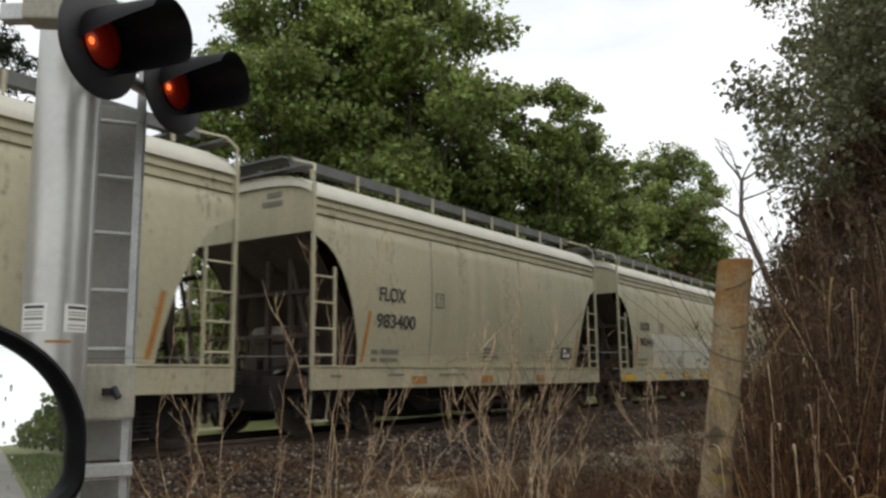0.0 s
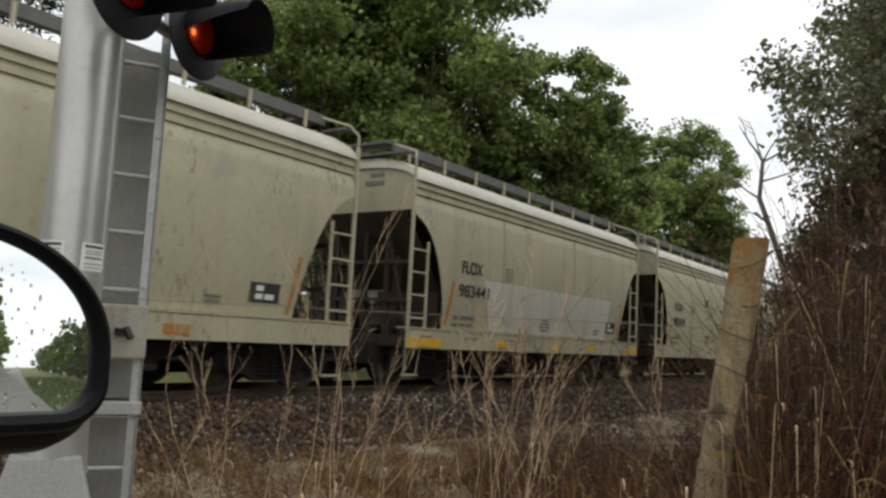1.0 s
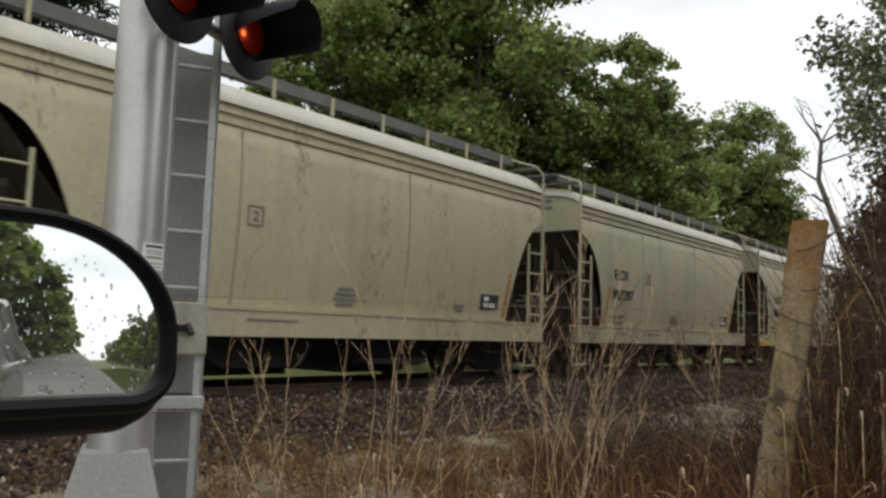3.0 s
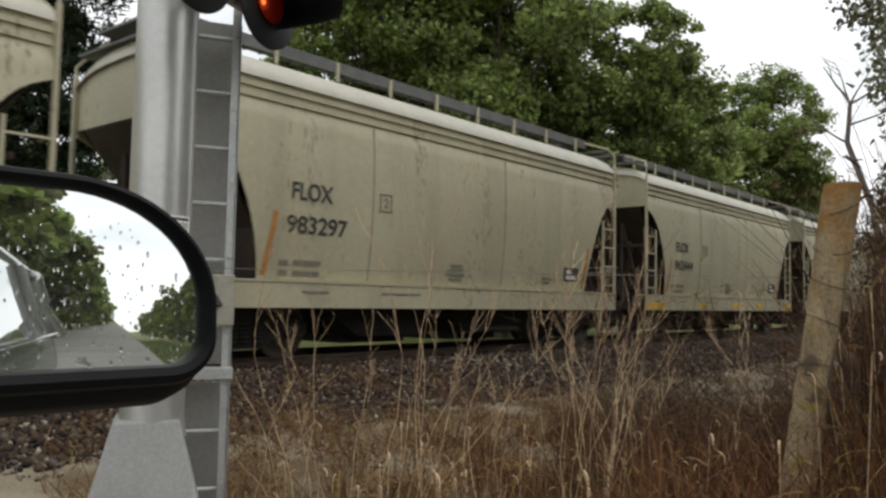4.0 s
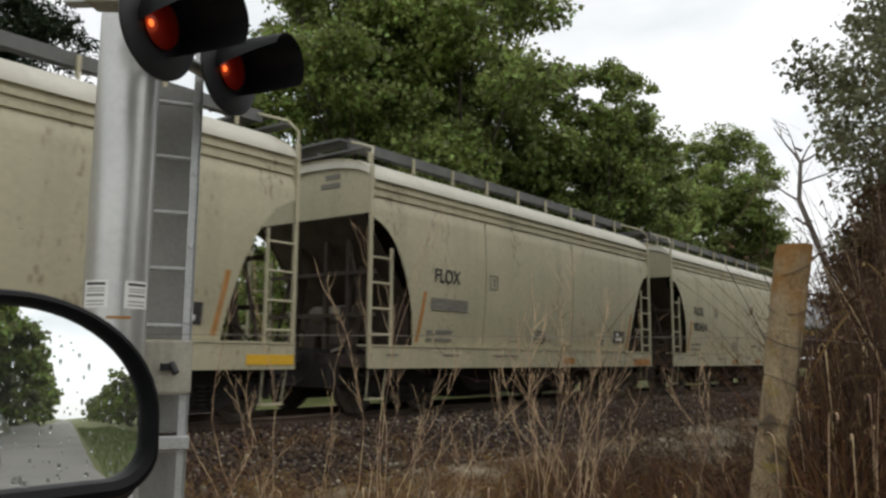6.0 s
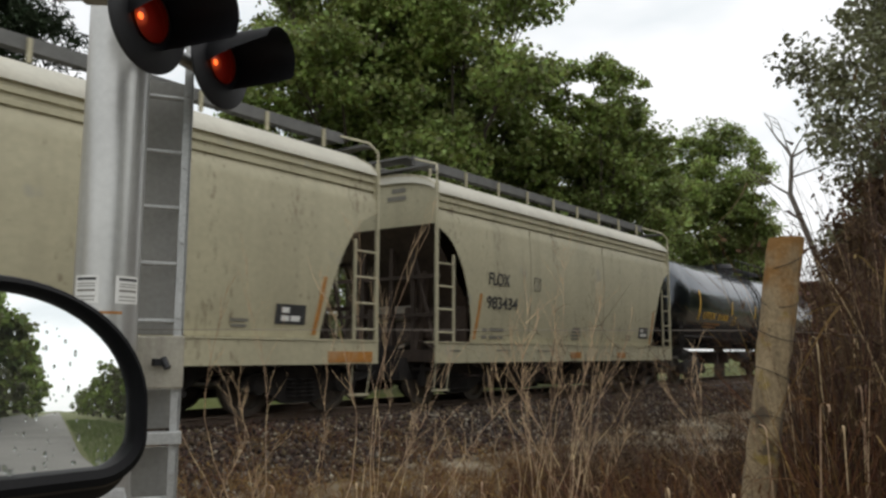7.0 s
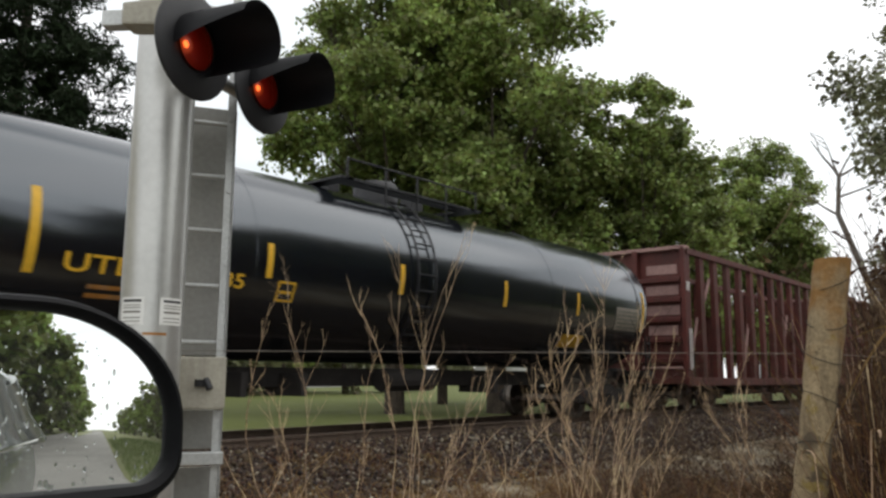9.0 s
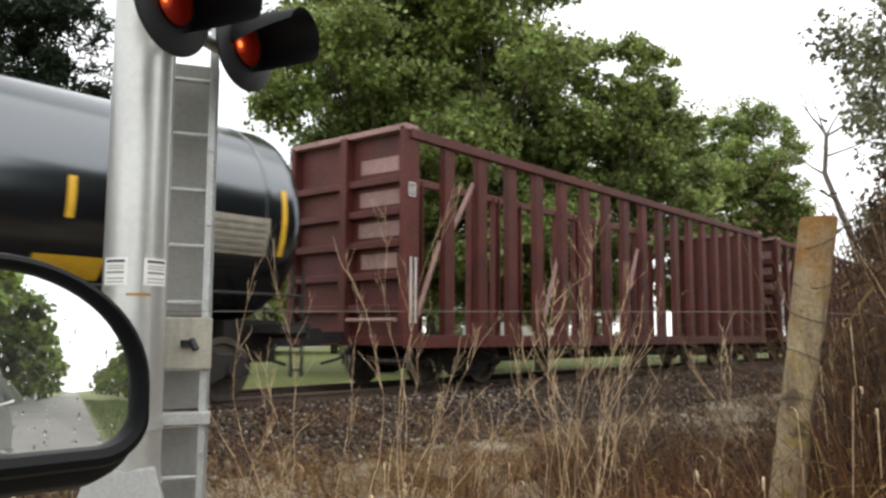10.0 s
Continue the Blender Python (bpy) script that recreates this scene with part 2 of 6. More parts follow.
MIRROR = plain("mirror_glass", 0.006, 0.98, (0.94, 0.96, 0.95))
DARKGLASS = plain("tinted_window_glass", 0.03, 0.85, (0.80, 0.83, 0.82))
CHROME = plain("bright_trim", 0.12, 1.0, (0.75, 0.76, 0.76))
WATER = plain("water_drop", 0.02, 0.0, (0.9, 0.92, 0.92))
WATER.node_tree.nodes["Principled BSDF"].inputs["Transmission Weight"].default_value = 1.0
WATER.node_tree.nodes["Principled BSDF"].inputs["IOR"].default_value = 1.33
REDLENS = plain("lit_red_lens", 0.25, 0.0, (0.12, 0.006, 0.003))
# the lens glows from its lamp outwards
r_n, r_l = REDLENS.node_tree.nodes, REDLENS.node_tree.links
r_co, r_map, r_gr, r_ramp = r_n.new("ShaderNodeTexCoord"), r_n.new("ShaderNodeMapping"), r_n.new("ShaderNodeTexGradient"), r_n.new("ShaderNodeValToRGB")
r_map.inputs["Location"].default_value = (0.85, 0.30, -0.25)
r_map.inputs["Scale"].default_value = (10.0, 10.0, 10.0)
r_gr.gradient_type = "SPHERICAL"
r_ramp.color_ramp.elements[0].color = (0.03, 0.001, 0.0, 1)
r_ramp.color_ramp.elements[1].color = (1.0, 0.11, 0.02, 1)
r_ramp.color_ramp.elements.new(0.55).color = (0.10, 0.003, 0.001, 1)
r_l.new(r_co.outputs["Object"], r_map.inputs[0])
r_l.new(r_map.outputs[0], r_gr.inputs[0])
r_l.new(r_gr.outputs["Fac"], r_ramp.inputs[0])
r_l.new(r_ramp.outputs[0], r_n["Principled BSDF"].inputs["Emission Color"])
r_n["Principled BSDF"].inputs["Emission Strength"].default_value = 0.42
HOTLENS = plain("bright_red_lamp_core", 0.25, 0.0, (0.6, 0.06, 0.02))
HOTLENS.node_tree.nodes["Principled BSDF"].inputs["Emission Color"].default_value = (1.0, 0.16, 0.03, 1)
HOTLENS.node_tree.nodes["Principled BSDF"].inputs["Emission Strength"].default_value = 2.2


# the ground: straw and dirt before the track, crushed stone along it, mown lawn beyond
def ground_material():
    m = bpy.data.materials.new("ground_surface")
    m.use_nodes = True
    n, l = m.node_tree.nodes, m.node_tree.links
    b = n["Principled BSDF"]
    b.inputs["Roughness"].default_value = 0.95
    co = n.new("ShaderNodeTexCoord")
    sep = n.new("ShaderNodeSeparateXYZ")
    l.new(co.outputs["Object"], sep.inputs[0])

    def noise_node(s, d=5):
        q = n.new("ShaderNodeTexNoise")
        q.inputs["Scale"].default_value, q.inputs["Detail"].default_value = s, d
        l.new(co.outputs["Object"], q.inputs["Vector"])
        return q.outputs["Fac"]

    def blend(f, a, c):
        x = n.new("ShaderNodeMixRGB")
        for i, v in ((0, f), (1, a), (2, c)):
            if isinstance(v, tuple):
                x.inputs[i].default_value = (*v, 1)
            else:
                l.new(v, x.inputs[i])
        return x.outputs[0]

    def step(v, lo, hi, wob=0.0):
        if wob:
            w = n.new("ShaderNodeMath")
            w.operation = "MULTIPLY_ADD"
            w.inputs[1].default_value = wob
            l.new(noise_node(0.9), w.inputs[0])
            l.new(v, w.inputs[2])
            v = w.outputs[0]
        r = n.new("ShaderNodeMapRange")
        r.inputs[1].default_value, r.inputs[2].default_value = lo, hi
        l.new(v, r.inputs[0])
        return r.outputs[0]

    y, x = sep.outputs[1], sep.outputs[0]
    coarse, fine = noise_node(0.7), noise_node(28.0, 6)
    straw = blend(fine, (0.070, 0.046, 0.023), (0.165, 0.115, 0.056))
    dirt = blend(fine, (0.19, 0.16, 0.11), (0.36, 0.31, 0.22))
    near = blend(step(coarse, 0.45, 0.6), straw, dirt)
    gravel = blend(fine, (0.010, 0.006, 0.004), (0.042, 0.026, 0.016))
    lawn = blend(noise_node(3.0), (0.070, 0.088, 0.012), (0.11, 0.125, 0.022))
    pale = blend(fine, (0.22, 0.185, 0.11), (0.34, 0.28, 0.18))
    green = blend(noise_node(4.0), (0.08, 0.11, 0.03), (0.17, 0.16, 0.06))
    c = blend(step(y, -2.5, -1.0, 1.2), green, near)
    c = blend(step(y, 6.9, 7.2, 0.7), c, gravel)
    c = blend(step(y, 12.6, 13.0, 0.6), c, pale)
    c = blend(step(y, 15.6, 16.6, 1.0), c, lawn)
    l.new(c, b.inputs["Base Color"])
    bp = n.new("ShaderNodeBump")
    bp.inputs["Strength"].default_value, bp.inputs["Distance"].default_value = 0.6, 0.04
    l.new(fine, bp.inputs["Height"])
    l.new(bp.outputs[0], b.inputs["Normal"])
    return m


GROUND = ground_material()


# ---- mesh helpers ----
def box(bm, c, s, m=None):
    mat = Matrix.Translation(c) @ Matrix.Diagonal((*s, 1))
    bmesh.ops.create_cube(bm, size=1, matrix=(m @ mat) if m else mat)


def tube(bm, p, q, r, r2=None, seg=8):
    p, q = Vector(p), Vector(q)
    d = q - p
    rot = d.to_track_quat("Z", "Y").to_matrix().to_4x4()
    bmesh.ops.create_cone(bm, cap_ends=True, segments=seg, radius1=r, radius2=r if r2 is None else r2, depth=d.length,
                          matrix=Matrix.Translation((p + q) / 2) @ rot)


def rod(bm, pts, r, seg=6):
    for a, b in zip(pts, pts[1:]):
        tube(bm, a, b, r, seg=seg)


def prism(bm, outline, y0, y1):
    """Extrude an outline of (x, z) pairs from y0 to y1."""
    a = [bm.verts.new((x, y0, z)) for x, z in outline]
    b = [bm.verts.new((x, y1, z)) for x, z in outline]
    k = len(a)
    for i in range(k):
        bm.faces.new((a[i], a[(i + 1) % k], b[(i + 1) % k], b[i]))
    bm.faces.new(a[::-1])
    bm.faces.new(b)


def lathe(bm, profile, seg=32, m=None):
    """Turn a profile of (radius, height) pairs round the z axis."""
    rings = []
    for r, z in profile:
        ring = []
        for i in range(seg):
            a = 2 * math.pi * i / seg
            v = Vector((r * math.cos(a), r * math.sin(a), z))
            ring.append(bm.verts.new(m @ v if m else v))
        rings.append(ring)
    for p, q in zip(rings, rings[1:]):
        for i in range(seg):
            bm.faces.new((p[i], p[(i + 1) % seg], q[(i + 1) % seg], q[i]))
    bm.faces.new(rings[0][::-1])
    bm.faces.new(rings[-1])


def link_mesh(name, bm, material, smooth=False, bevel=0.0):
    if bevel:
        sharp = [e for e in bm.edges if e.is_manifold and e.calc_face_angle() > 0.6]
        bmesh.ops.bevel(bm, geom=sharp, offset=bevel, segments=2, profile=0.6, affect="EDGES", clamp_overlap=True)
    bmesh.ops.recalc_face_normals(bm, faces=bm.faces[:])
    me = bpy.data.meshes.new(name)
    bm.to_mesh(me)
    bm.free()
    me.materials.append(material)
    if smooth:
        me.polygons.foreach_set("use_smooth", [True] * len(me.polygons))
        me.set_sharp_from_angle(angle=radians(40))
    return me


def part(name, bm, material, parent, label="", smooth=False, bevel=0.0):
    ob = new(name, link_mesh(name, bm, material, smooth, bevel))
    ob.parent = parent
    return tagged(ob, label)


def share(name, me, parent, m=None, label=""):
    ob = new(name, me)
    ob.parent = parent
    if m:
        ob.matrix_basis = m
    return tagged(ob, label)


def array_mesh(name, verts, faces, material):
    me = bpy.data.meshes.new(name)
    nv, (nf, k) = len(verts), faces.shape
    me.vertices.add(nv)
    me.vertices.foreach_set("co", verts.astype(np.float32).ravel())
    me.loops.add(nf * k)
    me.loops.foreach_set("vertex_index", faces.astype(np.int32).ravel())
    me.polygons.add(nf)
    me.polygons.foreach_set("loop_start", np.arange(0, nf * k, k, dtype=np.int32))
    me.polygons.foreach_set("loop_total", np.full(nf, k, dtype=np.int32))
    me.update(calc_edges=True)
    me.validate()
    me.materials.append(material)
    return me


def letters(text, width, height, material, parent, m, name="lettering"):
    cu = bpy.data.curves.new("letters", "FONT")
    cu.body, cu.extrude, cu.offset = text, 0.004, 0.012
    tmp = new("letters", cu)
    bpy.context.view_layer.update()
    me = bpy.data.meshes.new_from_object(tmp.evaluated_get(bpy.context.evaluated_depsgraph_get()))
    bpy.data.objects.remove(tmp)
    co = np.empty(len(me.vertices) * 3)
    me.vertices.foreach_get("co", co)
    co = co.reshape(-1, 3)
    lo, hi = co.min(0), co.max(0)
    co = (co - lo) / (hi - lo) * np.array((width, height, 0.008))
    me.vertices.foreach_set("co", co.ravel())
    me.materials.clear()
    me.materials.append(material)
    return share(name, me, parent, m)


FACING = Matrix.Rotation(radians(90), 4, "X")

# ---- ground, road, track ----
RAIL_Z, TRACK_Y = 0.51, 10.40


def ground_height(x, y):
    h = np.interp(y, [-400, 5.8, 6.9, 8.55, 12.3, 13.9, 40, 3000], [0.0, 0.0, 0.06, 0.36, 0.36, 0.14, 0.0, 0.0])
    d = np.hypot(x, y)
    bumps = 0.035 * np.sin(1.7 * x + 0.6 * y) * np.sin(1.1 * y - 0.4 * x) + 0.02 * np.sin(4.1 * x) * np.sin(3.3 * y)
    return h + bumps * np.clip((np.hypot(x, y) - 2.5) / 2, 0, 1) * np.clip((60 - d) / 30, 0, 1) * (np.abs(y - TRACK_Y) > 2.2)


def make_ground():
    xs = np.concatenate([-np.geomspace(2500, 12, 22), np.linspace(-11, 32, 110), np.geomspace(34, 2500, 24)])
    ys = np.concatenate([-np.geomspace(2500, 9, 22), np.linspace(-8, 16, 90), np.geomspace(17, 2500, 26)])
    gx, gy = np.meshgrid(xs, ys)
    v = np.stack([gx, gy, ground_height(gx, gy)], -1).reshape(-1, 3)
    w, h = len(xs), len(ys)
    i = (np.arange(h - 1)[:, None] * w + np.arange(w - 1)).ravel()
    me = array_mesh("ground", v, np.stack([i, i + 1, i + w + 1, i + w], -1), GROUND)
    me.polygons.foreach_set("use_smooth", [True] * len(me.polygons))
    tagged(new("ground", me), "dry straw and dirt verge rising to a railway bed, green lawn beyond", "ground", kind="structure")


make_ground()

# the road runs nearly square to the track; the car stands on it, right of its middle
ROAD_AZ = 113.0
FWD = Vector((math.cos(radians(ROAD_AZ)), math.sin(radians(ROAD_AZ)), 0))
RGT = Vector((FWD.y, -FWD.x, 0))
ROADM = Matrix(((RGT.x, FWD.x, 0, 0), (RGT.y, FWD.y, 0, 0), (0, 0, 1, 0), (0, 0, 0, 1)))


def make_road():
    bm = bmesh.new()
    ys = [-400, -120, -60, -30, -15, -8, -4, 0, 3, 5, 6.5, 7.6]
    rows = []
    for y in ys:
        z = 0.050 + float(np.interp(y, [0, 3, 7.6], [0, 0.06, 0.36]))
        rows.append([bm.verts.new((x, y, z + dz)) for x, dz in ((-5.4, -0.12), (-5.2, 0.0), (-2.0, 0.05), (1.15, 0.0), (1.35, -0.12))])
    for a, b in zip(rows, rows[1:]):
        for i in range(4):
            bm.faces.new((a[i], a[i + 1], b[i + 1], b[i]))
    me = link_mesh("road", bm, ASPHALT, True)
    ob = tagged(new("road", me), "worn grey asphalt country road leading to the crossing", "road", kind="structure")
    ob.matrix_world = ROADM


make_road()


def make_track():
    root = tagged(new("railway_track"), "single railway track on dark ballast with rusty rails", "railway track", kind="structure")
    root.location = (0, TRACK_Y, RAIL_Z)
    bm = bmesh.new()
    prof = [(-0.07, -0.165), (0.07, -0.165), (0.07, -0.15), (0.012, -0.13), (0.012, -0.045), (0.035, -0.035), (0.035, -0.004), (0.025, 0),
            (-0.025, 0), (-0.035, -0.004), (-0.035, -0.035), (-0.012, -0.045), (-0.012, -0.13), (-0.07, -0.15)]
    a = [bm.verts.new((-160, y, z)) for y, z in prof]
    b = [bm.verts.new((420, y, z)) for y, z in prof]
    for i in range(len(a)):
        j = (i + 1) % len(a)
        bm.faces.new((a[i], a[j], b[j], b[i]))
    me = link_mesh("rail", bm, RAILTOP)
    for s in (-1, 1):
        share("rail", me, root, Matrix.Translation((0, s * 0.755, 0)), "rusty steel rail")
    bm = bmesh.new()
    box(bm, (0, 0, -0.165 - 0.085), (0.22, 2.6, 0.17))
    tie = link_mesh("tie", bm, TIEWOOD, bevel=0.012)
    for i in range(130):
        share("tie", tie, root, pose(-9 + 0.53 * i + random.uniform(-0.02, 0.02), random.uniform(-0.03, 0.03), random.uniform(-0.012, 0.0), 0, 0, random.uniform(-1, 1)))


make_track()


def make_ballast():
    rng = np.random.default_rng(5)
    n = 17000
    x = 2.0 + 24 * rng.random(n) ** 1.25
    y = 6.4 + 3.3 * rng.random(n) ** 0.85
    z = ground_height(x, y)
    s = 0.020 + 0.040 * rng.random(n) ** 1.6
    octa = np.array([[1, 0, 0], [0.3, 0.95, 0.1], [-0.9, 0.35, 0], [-0.4, -0.9, 0.1], [0.5, -0.8, -0.1], [0.1, 0.1, 0.8], [0, 0, -0.7]])
    tri = np.array([[0, 1, 5], [1, 2, 5], [2, 3, 5], [3, 4, 5], [4, 0, 5], [1, 0, 6], [2, 1, 6], [3, 2, 6], [4, 3, 6], [0, 4, 6]])
    q, _ = np.linalg.qr(rng.normal(size=(n, 3, 3)))
    v = np.einsum("nij,kj->nki", q, octa) * (s[:, None, None] * (0.6 + 0.7 * rng.random((n, 7, 1))))
    v += np.stack([x, y, z + s * 0.3], -1)[:, None, :]
    f = (tri[None] + (np.arange(n) * 7)[:, None, None]).reshape(-1, 3)
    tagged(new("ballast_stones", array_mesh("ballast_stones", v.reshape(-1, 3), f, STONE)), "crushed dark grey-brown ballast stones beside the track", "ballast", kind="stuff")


    n = 5200
    x, y = 2.0 + 22 * rng.random(n) ** 1.2, 6.2 + 3.2 * rng.random(n)
    s = 0.014 + 0.026 * rng.random(n) ** 1.6
    q, _ = np.linalg.qr(rng.normal(size=(n, 3, 3)))
    v = np.einsum("nij,kj->nki", q, octa) * (s[:, None, None] * (0.6 + 0.7 * rng.random((n, 7, 1))))
    v += np.stack([x, y, ground_height(x, y) + s * 0.7], -1)[:, None, :]
    f = (tri[None] + (np.arange(n) * 7)[:, None, None]).reshape(-1, 3)
    tagged(new("pale_stones", array_mesh("pale_stones", v.reshape(-1, 3), f, PALESTONE)), "lighter grey stones scattered in the ballast", "ballast", kind="stuff")


make_ballast()


# ---- the train ----
TRAIN_V, TRAIN_A, TRAIN_S = 10.405, 0.050, 8.68
PITCH, BODY = 12.70, 11.15
WHEEL_R = 0.42
rolling = []
cars = []


def train_s(t):
    return TRAIN_S - TRAIN_V * t - 0.5 * TRAIN_A * t * t


def wheelset_mesh():
    bm = bmesh.new()
    turn = Matrix.Rotation(radians(90), 4, "X")
    for s in (-1, 1):
        lathe(bm, [(0.07, -0.09), (0.12, -0.09), (0.13, -0.03), (0.36, -0.02), (0.37, -0.06), (WHEEL_R, -0.065), (WHEEL_R, 0.05), (0.45, 0.065), (0.45, 0.085),
                   (0.36, 0.085), (0.33, 0.03), (0.13, 0.03), (0.12, 0.09), (0.07, 0.09)], 28, Matrix.Translation((0, s * 0.755, 0)) @ (turn if s < 0 else Matrix.Rotation(radians(-90), 4, "X")))
    tube(bm, (0, -1.05, 0), (0, 1.05, 0), 0.075, seg=12)
    return link_mesh("wheelset", bm, STEEL, True)


def sideframe_mesh():
    bm = bmesh.new()
    outer = [(-1.12, 0.34), (-1.12, 0.50), (-0.98, 0.60), (-0.6, 0.63), (-0.35, 0.72), (0.35, 0.72), (0.6, 0.63), (0.98, 0.60), (1.12, 0.50), (1.12, 0.34), (0.72, 0.34),
             (0.42, 0.20), (0.30, 0.15), (-0.30, 0.15), (-0.42, 0.20), (-0.72, 0.34)]
    prism(bm, outer, -0.07, 0.07)
    for x in (-0.84, 0.84):
        tube(bm, (x, -0.14, 0.42), (x, 0.05, 0.42), 0.13, seg=14)
    for x in (-0.2, 0, 0.2):
        for k in range(5):
            tube(bm, (x, -0.085, 0.24 + 0.06 * k), (x, -0.085, 0.27 + 0.06 * k), 0.085, seg=10)
    return link_mesh("sideframe", bm, DARK, bevel=0.012)


def bolster_mesh():
    bm = bmesh.new()
    box(bm, (0, 0, 0.52), (0.36, 2.1, 0.26))
    box(bm, (0, 0, 0.68), (0.5, 0.5, 0.12))
    for x in (-0.45, 0.45):
        box(bm, (x, 0, 0.33), (0.09, 1.5, 0.1))
    return link_mesh("bolster", bm, DARK, bevel=0.01)


WHEELSET, SIDEFRAME, BOLSTER = wheelset_mesh(), sideframe_mesh(), bolster_mesh()


def add_bogie(car, x):
    b = share("bogie", BOLSTER, car, Matrix.Translation((x, 0, 0)), "grimy cast steel wheel truck")
    for s in (-1, 1):
        share("sideframe", SIDEFRAME, b, Matrix.Translation((0, s * 1.02, 0)) @ (Matrix.Identity(4) if s < 0 else Matrix.Rotation(math.pi, 4, "Z")))
    for dx in (-0.84, 0.84):
        rolling.append(share("wheelset", WHEELSET, b, Matrix.Translation((dx, 0, WHEEL_R))))
    return b


def coupler(car, x, s):
    bm = bmesh.new()
    box(bm, (x + s * 0.3, 0, 0.86), (0.62, 0.16, 0.2))
    box(bm, (x + s * 0.66, 0.05, 0.86), (0.2, 0.32, 0.3))
    rod(bm, [(x, -0.3, 0.75), (x + s * 0.3, -0.28, 0.5), (x + s * 0.65, -0.2, 0.42)], 0.03)
    part("coupler", bm, DARK, car, "dark knuckle coupler with brake hose", bevel=0.02)


# the hopper's side: distance in from the sill plane against height over the rail
SIDE = [(0.73, 0.0), (1.08, 0.0), (1.10, 0.012), (1.12, 0.110), (1.3, 0.085), (1.5, 0.060), (1.75, 0.034), (2.0, 0.016), (2.3, 0.002), (2.6, -0.006), (2.9, -0.006), (3.4, 0.020), (3.56, 0.072), (3.57, 0.035), (3.63, 0.035), (3.64, 0.06),
        (3.70, 0.06), (3.71, 0.025), (3.77, 0.025), (3.78, 0.05), (3.83, 0.05), (3.84, 0.0)]
ROOF = [(3.84, 0.0), (3.90, 0.012), (3.98, 0.06), (4.08, 0.16), (4.18, 0.32), (4.27, 0.58), (4.33, 0.95), (4.36, 1.52)]
HALF_W, HALF_L = 1.52, BODY / 2
ARCH_Z, ARCH_A = 3.28, 1.24


def arch_inset(z):
    k = min(1.0, max(0.0, (z - 1.10) / 2.06))
    return 0.06 + (ARCH_A - 0.06) * math.sqrt(1 - k ** 1.42)


def skin(z):
    """How far the side sheet lies in from the sill plane at a height, and its slope."""
    zs, os = zip(*SIDE[3:12])
    return float(np.interp(z, zs, os)), float(np.interp(z + 0.05, zs, os) - np.interp(z - 0.05, zs, os)) / 0.1


def side_mesh():
    """One body side: the bulging sheet above the sill, with an arched cut at each end."""
    bm = bmesh.new()
    zs = [(z, o) for z, o in SIDE if z > 1.115]
    fine = []
    for (z0, o0), (z1, o1) in zip(zs, zs[1:]):
        k = max(1, int((z1 - z0) / 0.09))
        fine += [(z0 + (z1 - z0) * i / k, o0 + (o1 - o0) * i / k) for i in range(k)]
    fine.append(zs[-1])
    us = (-1, -0.86, -0.6, -0.3, 0, 0.3, 0.6, 0.86, 1)
    skins = []
    for inner in (0.0, 0.014):
        rows = []
        for z, o in fine:
            xe = HALF_L - arch_inset(z)
            rows.append([bm.verts.new((xe * u, -(HALF_W - o - inner), z)) for u in us])
        for a, b in zip(rows, rows[1:]):
            for i in range(8):
                bm.faces.new((a[i], a[i + 1], b[i + 1], b[i]))
        skins.append(rows)
    p, q = skins
    for k in range(len(p) - 1):
        for i in (0, 8):
            bm.faces.new((p[k][i], p[k + 1][i], q[k + 1][i], q[k][i]))
    return link_mesh("side_sheet", bm, BEIGE, True)


